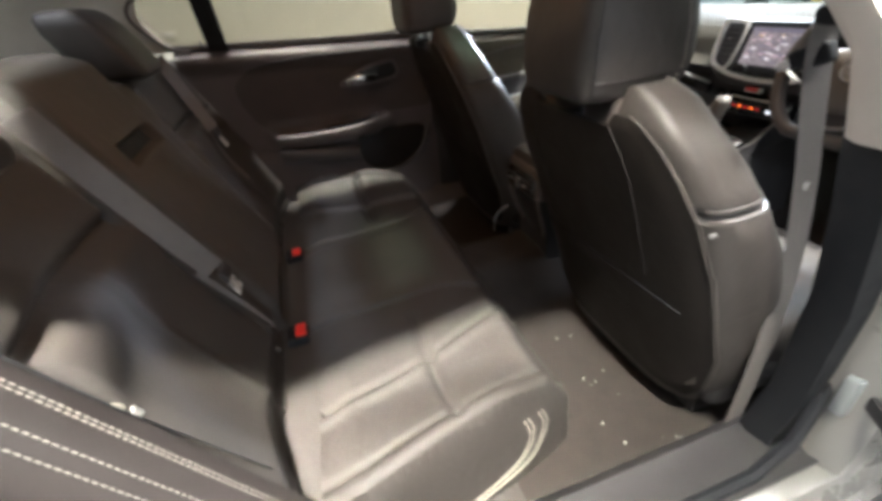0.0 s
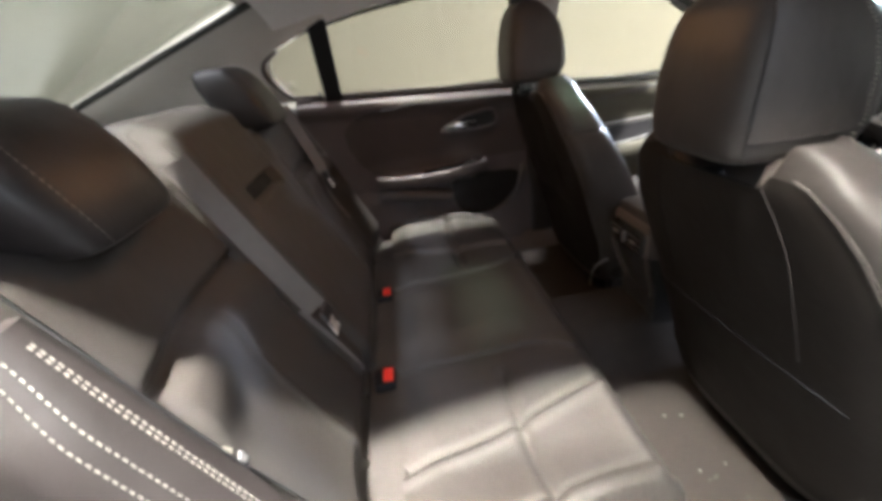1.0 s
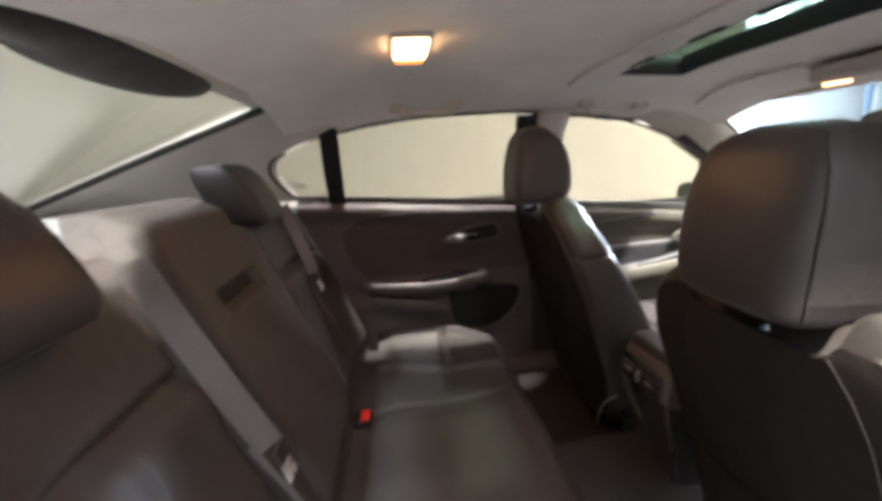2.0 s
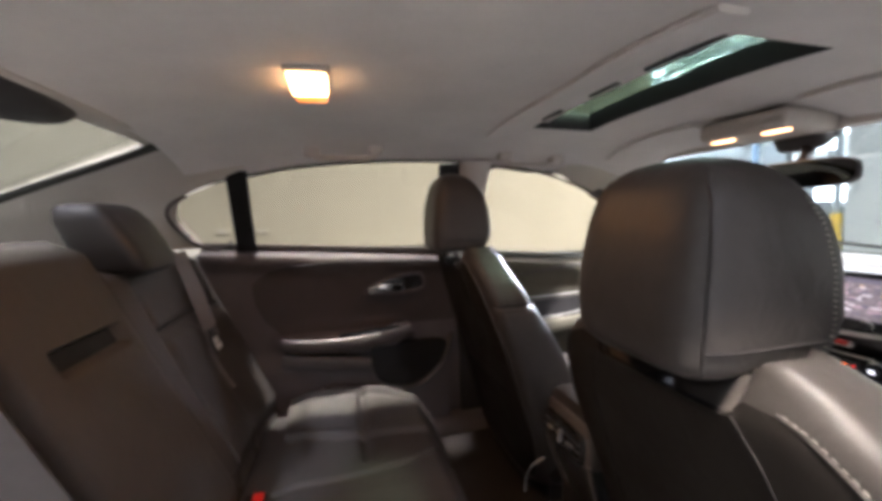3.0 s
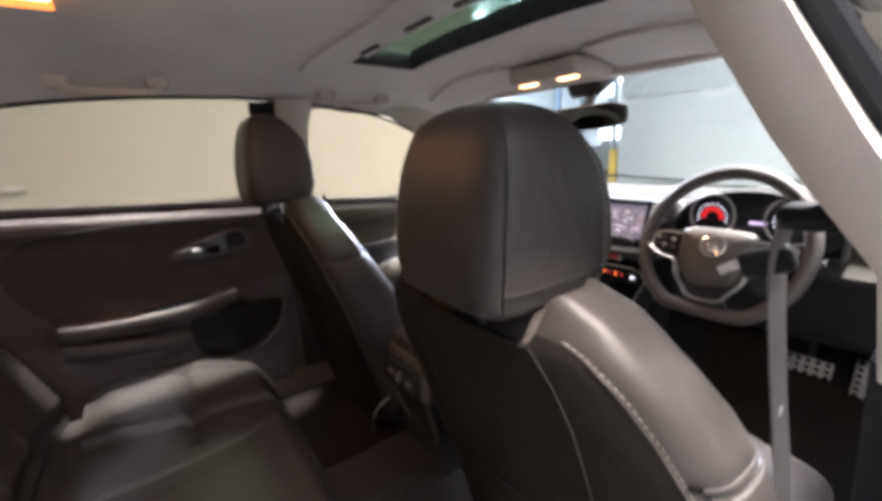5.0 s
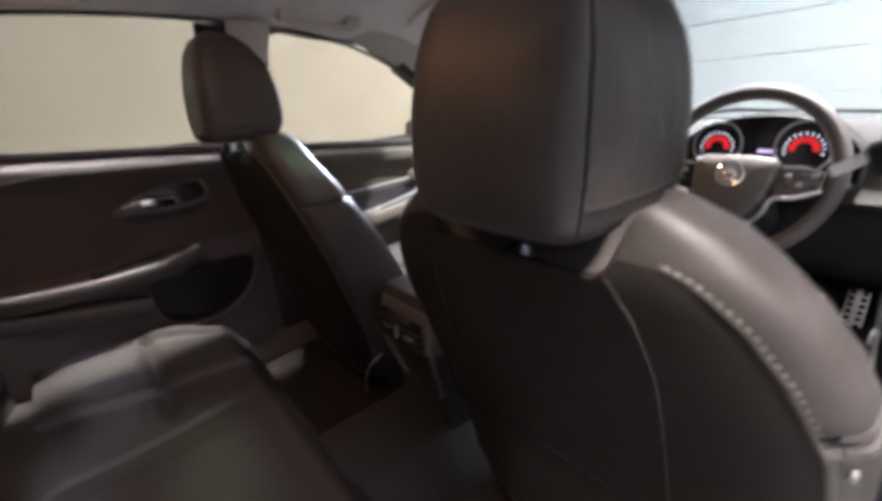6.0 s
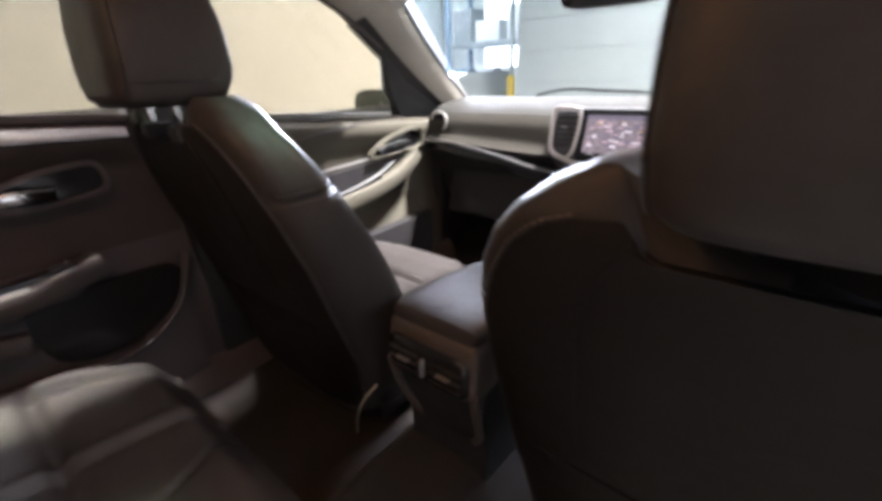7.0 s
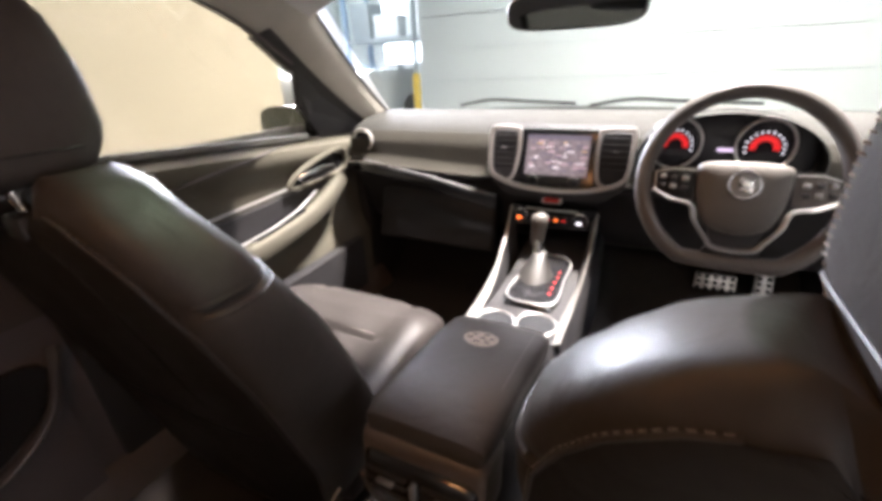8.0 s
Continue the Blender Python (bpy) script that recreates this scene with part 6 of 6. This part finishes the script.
# ---- centre console ----
def console():
    c = thing("centre_console", (0.03, 1.9, 0.25), "dark centre console with padded armrest lid and rear vents", "console")
    X = 0.035
    part("body", loft([[(X - w, y, 0.25), (X - w, y, zt - 0.02), (X - w + 0.012, y, zt), (X + w - 0.012, y, zt), (X + w, y, zt - 0.02), (X + w, y, 0.25)] for y, w, zt in ((1.60, 0.085, 0.585), (1.75, 0.09, 0.585), (1.93, 0.095, 0.565), (2.1, 0.105, 0.545), (2.3, 0.11, 0.535), (2.44, 0.115, 0.55), (2.56, 0.115, 0.57))]), HARD_BLACK, c, "black console body")
    lid = []
    lid_low = lambda y: lerp_table([(1.57, 0.636), (1.915, 0.578)], y)
    for y, zt, a in ((1.572, 0.654, 0.078), (1.578, 0.665, 0.086), (1.60, 0.672, 0.090), (1.70, 0.665, 0.092), (1.80, 0.652, 0.094), (1.87, 0.637, 0.093), (1.90, 0.622, 0.090), (1.915, 0.603, 0.082)):
        lid.append([(X + math.copysign(abs(math.cos(t)) ** 0.45, math.cos(t)) * a, y, (zt + lid_low(y)) / 2 + math.copysign(abs(math.sin(t)) ** 0.5, math.sin(t)) * (zt - lid_low(y)) / 2) for t in [2 * math.pi * k / 40 for k in range(40)]])
    l = part("armrest_lid", loft(lid), LEATHER, c, "padded leather armrest lid")
    part("lid_seam", tube([(X + 0.070, y, z) for y, z in ((1.59, 0.6665), (1.70, 0.6615), (1.80, 0.6485), (1.87, 0.6335), (1.9, 0.619))], 0.002, 6), PIPING, l)
    lid_top = lambda y: lerp_table([(1.60, 0.672), (1.70, 0.665), (1.80, 0.652), (1.87, 0.637)], y)
    st = part("lid_stamp", loft([[(X - 0.006 + r * math.cos(a), 1.80 + 0.85 * r * math.sin(a), lid_top(1.80 + 0.85 * r * math.sin(a)) + dz) for a in [2 * math.pi * k / 28 for k in range(28)]] for r, dz in ((0.031, -0.004), (0.030, 0.0006), (0.015, 0.0009))]), STAMP, l, "faint round stamped mark")
    for a, k in ((0.2, 1), (1.3, 1), (2.4, 1), (3.4, 1), (4.5, 1), (5.5, 1), (0, 0.2)):
        cx, cy = X - 0.006 + 0.019 * math.cos(a) * k, 1.80 + 0.015 * math.sin(a) * k
        part("stamp_mark", rbox(cx - 0.005, cx + 0.005, cy - 0.002, cy + 0.002, lid_top(cy) - 0.001, lid_top(cy) + 0.0022, 0.0006, 1), HARD_BLACK, st)
    # rear face: brown housing, gloss inset with twin vents, sunk dark panel with a curved rim
    r = part("rear_panel", loft([[(X - w, y, z), (X - w * 0.5, y - 0.006, z), (X, y - 0.008, z), (X + w * 0.5, y - 0.006, z), (X + w, y, z), (X + w, y + 0.05, z), (X - w, y + 0.05, z)] for z, w, y in ((0.36, 0.060, 1.622), (0.42, 0.070, 1.606), (0.48, 0.080, 1.588), (0.54, 0.086, 1.574), (0.60, 0.088, 1.575))]), HARD_BLACK, c, "dark sunk rear console panel")
    part("panel_rim", tube(smooth_line([(X - 0.088, 1.562, 0.560), (X - 0.086, 1.572, 0.51), (X - 0.078, 1.592, 0.45), (X - 0.052, 1.606, 0.412), (X, 1.608, 0.402), (X + 0.052, 1.606, 0.412), (X + 0.078, 1.592, 0.45), (X + 0.086, 1.572, 0.51), (X + 0.088, 1.562, 0.560)], 6), 0, 10, flat=(0.014, 0.010), up=(0, 1, 0)), PILLAR_DARK, r, "curved brown rim")
    part("console_housing", rbox(X - 0.091, X + 0.091, 1.560, 1.64, 0.540, 0.640, 0.014, 4, m=pose(0, 0, 0, -6, 0, 0)), PILLAR_DARK, r, "brown plastic vent housing")
    inset = part("vent_inset", rbox(X - 0.083, X + 0.083, 1.549, 1.59, 0.548, 0.618, 0.016, 4, m=pose(0, 0, 0, -6, 0, 0)), GLOSS_BLACK, r, "gloss black vent inset")
    for sg in (-1, 1):
        for k in range(3):
            part("vane", rbox(X + sg * 0.042 - 0.031, X + sg * 0.042 + 0.031, 1.5445, 1.552, 0.566 + 0.016 * k, 0.569 + 0.016 * k, 0.001, 1), HARD_BLACK, inset)
        part("vent_tab", rbox(X + sg * 0.042 - 0.013, X + sg * 0.042 + 0.013, 1.541, 1.550, 0.584, 0.5875, 0.0015, 1), SATIN_DARK, inset, "bright vent tab")
    part("vent_wheel", rbox(X - 0.004, X + 0.004, 1.541, 1.556, 0.568, 0.600, 0.002, 1), SATIN_DARK, inset)
    # cup holder, shifter plate, bright side rails
    for x, y in ((X - 0.045, 1.985), (X + 0.04, 2.005)):
        part("cup_ring", tube([(x + 0.042 * math.cos(a), y + 0.042 * math.sin(a), 0.562) for a in [2 * math.pi * k / 26 for k in range(26)]], 0.0036, 8, closed=True), RAIL_SILVER, c, "thin silver cup holder ring")
        # Flat black disc stands in for the shade inside the well.
        part("cup_well_shade", loft([[(x + 0.040 * math.cos(a), y + 0.040 * math.sin(a), z) for a in [2 * math.pi * k / 26 for k in range(26)]] for z in (0.5635, 0.5615)]), RUBBER, c)
    part("shifter_plate", rbox(X - 0.06, X + 0.055, 2.08, 2.36, 0.540, 0.556, 0.008, 3), GLOSS_BLACK, c, "gloss black shifter plate")
    part("shifter_ring", tube(smooth_line([(X - 0.055, 2.10, 0.560), (X + 0.05, 2.10, 0.560), (X + 0.055, 2.22, 0.560), (X + 0.045, 2.35, 0.560), (X - 0.05, 2.35, 0.560), (X - 0.06, 2.22, 0.560)], 4, True), 0.003, 8, closed=True), SATIN_DARK, c)
    g = part("gear_lever", tube(smooth_line([(0.01, 2.24, 0.555), (0.004, 2.28, 0.60), (0.0, 2.30, 0.625)], 5), 0.011, 12), CHROME, c, "chrome gear lever")
    part("boot", loft([[(0.012 + r * math.cos(a), 2.235 + r * math.sin(a) * 1.3 + dy, z) for a in [2 * math.pi * k / 20 for k in range(20)]] for r, dy, z in ((0.045, 0.0, 0.557), (0.036, 0.01, 0.572), (0.022, 0.03, 0.592), (0.016, 0.045, 0.605))]), BOOT, g, "dark leather lever boot")
    part("gear_knob", loft([[(-0.004 + r * math.cos(a), 2.315 + dy + 1.1 * r * math.sin(a), z) for a in [2 * math.pi * k / 20 for k in range(20)]] for r, dy, z in ((0.012, -0.01, 0.61), (0.017, -0.005, 0.625), (0.019, 0.0, 0.645), (0.022, 0.006, 0.668), (0.024, 0.01, 0.682), (0.020, 0.012, 0.692), (0.01, 0.013, 0.697))]), WHEEL_LEATHER, g, "grey gear knob")
    part("gear_marks", join(*[rbox(X + 0.032, X + 0.037, 2.15 + 0.03 * k, 2.157 + 0.03 * k, 0.556, 0.5575, 0) for k in range(5)]), RED_GLOW, c, "red lit selector marks", smooth=False)
    for sg in (-1, 1):
        ln = smooth_line([(sg * 0.125 + 0.004, 2.455, 0.665), (sg * 0.122 + 0.006, 2.40, 0.62), (sg * 0.118 + 0.010, 2.33, 0.575), (sg * 0.112 + 0.018, 2.22, 0.556), (sg * 0.105 + 0.026, 2.08, 0.556), (sg * 0.10 + 0.032, 1.95, 0.565)], 6)
        m = len(ln) - 1
        def rail(u, v, drop=0.0, ln=ln, m=m, sg=sg):
            k = min(int(u * m), m - 1)
            p = ln[k].lerp(ln[k + 1], u * m - k)
            w = 0.006 + 0.016 * step(u, 0.35, 0.95)
            return p + Vector((sg * 0.005 - sg * w * v, 0, 0.004 - 0.010 * u * v - drop))
        part("bright_rail", slab(24, 3, rail, lambda u, v: rail(u, v, 0.008)), RAIL_SILVER, c, "satin silver console rail")
        part("rail_side", loft([[p + Vector((0, 0, -0.004)), p + Vector((sg * 0.006, 0, -0.02)), p + Vector((sg * 0.004, 0.01, -0.25)), p + Vector((-sg * 0.03, 0.01, -0.25)), p + Vector((-sg * 0.012, 0.0, -0.02))] for p in ln]), HARD_BLACK, c)


RAIL_SILVER = mat("rail_silver", (0.25, 0.24, 0.23), 0.40, 0.6, vary=0.06, scale=40)
BOOT = mat("boot_leather", (0.032, 0.030, 0.028), 0.5, 0.1, vary=0.1, scale=40)
STAMP = mat("stamp", (0.30, 0.25, 0.22), 0.6, vary=0.1, scale=50)
console()


# ---- roof fittings ----
def roof_fittings():
    z = roof_z(0, 1.04)
    d = thing("dome_lamp", (0, 1.04, z), "lit orange dome lamp on the headliner", "lamp")
    part("base", rbox(-0.085, 0.075, 1.00, 1.08, z - 0.010, z + 0.004, 0.006), PILLAR, d)
    part("lens", rbox(-0.062, 0.062, 1.006, 1.074, z - 0.018, z - 0.008, 0.005), DOME_GLOW, d, "glowing orange lens")
    # Plate is no lamp; its glow imitates light spilling from the lens.
    part("switch_plate", rbox(-0.125, -0.070, 1.008, 1.072, z - 0.014, z - 0.002, 0.004), AMBER_SPILL, d, "amber switch plate, lens light added as glow")
    area_lamp("dome_light", (0, 1.04, z - 0.022), (0, 1.04, 0), 0.12, 0.065, 0.45, (1.0, 0.42, 0.14))
    m = thing("map_lamp", (0, 2.17, roof_z(0, 2.17)), "beige roof console with small lit map lamps", "lamp")
    z2 = roof_z(0, 2.17)
    part("console", rbox(-0.12, 0.12, 2.06, 2.24, z2 - 0.038, z2 + 0.01, 0.017, 3), PILLAR, m)
    for sg in (-1, 1):
        part("lens", rbox(sg * 0.07 - 0.03, sg * 0.07 + 0.03, 2.085, 2.105, z2 - 0.042, z2 - 0.034, 0.003), MAP_GLOW, m, "glowing lens")
    area_lamp("map_light", (0, 2.10, z2 - 0.065), (0, 2.10, 0), 0.16, 0.03, 0.5, (1.0, 0.55, 0.25))
    # rear view mirror
    r = thing("rear_view_mirror", (0.06, 2.2, 1.17), "black rear view mirror on the windscreen", "mirror")
    part("shell", loft([[(0.075 + 0.128 * math.copysign(abs(math.cos(a)) ** 0.5, math.cos(a)) * k, 2.15 + dy, 1.162 + 0.034 * math.copysign(abs(math.sin(a)) ** 0.6, math.sin(a)) * k) for a in [2 * math.pi * i / 32 for i in range(32)]] for k, dy in ((0.97, 0.0), (1.0, 0.006), (0.96, 0.022), (0.7, 0.036))]), HARD_BLACK, r)
    part("mirror_glass", loft([[(0.075 + 0.122 * math.copysign(abs(math.cos(a)) ** 0.5, math.cos(a)), 2.148 + dy, 1.162 + 0.030 * math.copysign(abs(math.sin(a)) ** 0.6, math.sin(a))) for a in [2 * math.pi * i / 32 for i in range(32)]] for dy in (0.0, 0.003)]), MIRROR_DARK, r, "mirror glass, dark reflection put into its colour")
    part("stem", tube([(0.06, 2.18, 1.175), (0.03, 2.25, 1.22), (0.0, 2.30, 1.28)], 0.014, 10), HARD_BLACK, r)
    part("sensor_cover", rbox(-0.06, 0.06, 2.24, 2.33, 1.24, 1.30, 0.02, 3, m=pose(0, 0, 0, 30, 0, 0)), HARD_BLACK, r)
    # sun visors
    for sg in (-1, 1):
        v = thing("sun_visor", (sg * 0.33, 2.16, 1.30), "folded beige cloth sun visor", "sun visor", "sun visors")
        def vis(u, w, lift=0.0, sg=sg):
            x = sg * (0.14 + 0.38 * u)
            y = 2.06 + 0.17 * w - 0.02 * math.sin(math.pi * u)
            return (x, y, roof_z(x, min(y, 2.25)) - 0.010 - 0.010 * math.sin(math.pi * w) * math.sin(math.pi * u) ** 0.4 + lift)
        part("flap", slab(16, 8, vis, lambda u, w: vis(u, w, 0.018)), HEADLINER, v)
        part("hem", tube([vis(k / 16, 0.0) for k in range(17)], 0.006, 8), HEADLINER, v)
    # grab handles above the doors
    for sg, y in ((-1, 1.11), (-1, 1.77), (1, 1.11)):
        x = sg * (0.545 if y < 1.5 else 0.56)
        zz = roof_z(x, y)
        g = thing("grab_handle", (x, y, zz), "beige plastic roof grab handle folded up", "grab handle", "grab handles")
        part("grip", tube(smooth_line([(x, y - 0.095, roof_z(x, y - 0.095) - 0.004), (x - sg * 0.012, y - 0.088, zz - 0.028), (x - sg * 0.014, y - 0.05, zz - 0.033), (x - sg * 0.014, y + 0.05, zz - 0.033), (x - sg * 0.012, y + 0.088, zz - 0.030), (x, y + 0.095, roof_z(x, y + 0.095) - 0.004)], 6), 0, 10, flat=(0.034, 0.018)), PILLAR, g)
        for k in (-1, 1):
            part("foot", rbox(x - 0.022, x + 0.022, y + k * 0.10 - 0.024, y + k * 0.10 + 0.024, roof_z(x, y + k * 0.095) - 0.024, roof_z(x, y + k * 0.095) + 0.006, 0.006), PILLAR, g)


AMBER_SPILL = glow("amber_spill_glow", (1.0, 0.30, 0.05), 0.9)
roof_fittings()
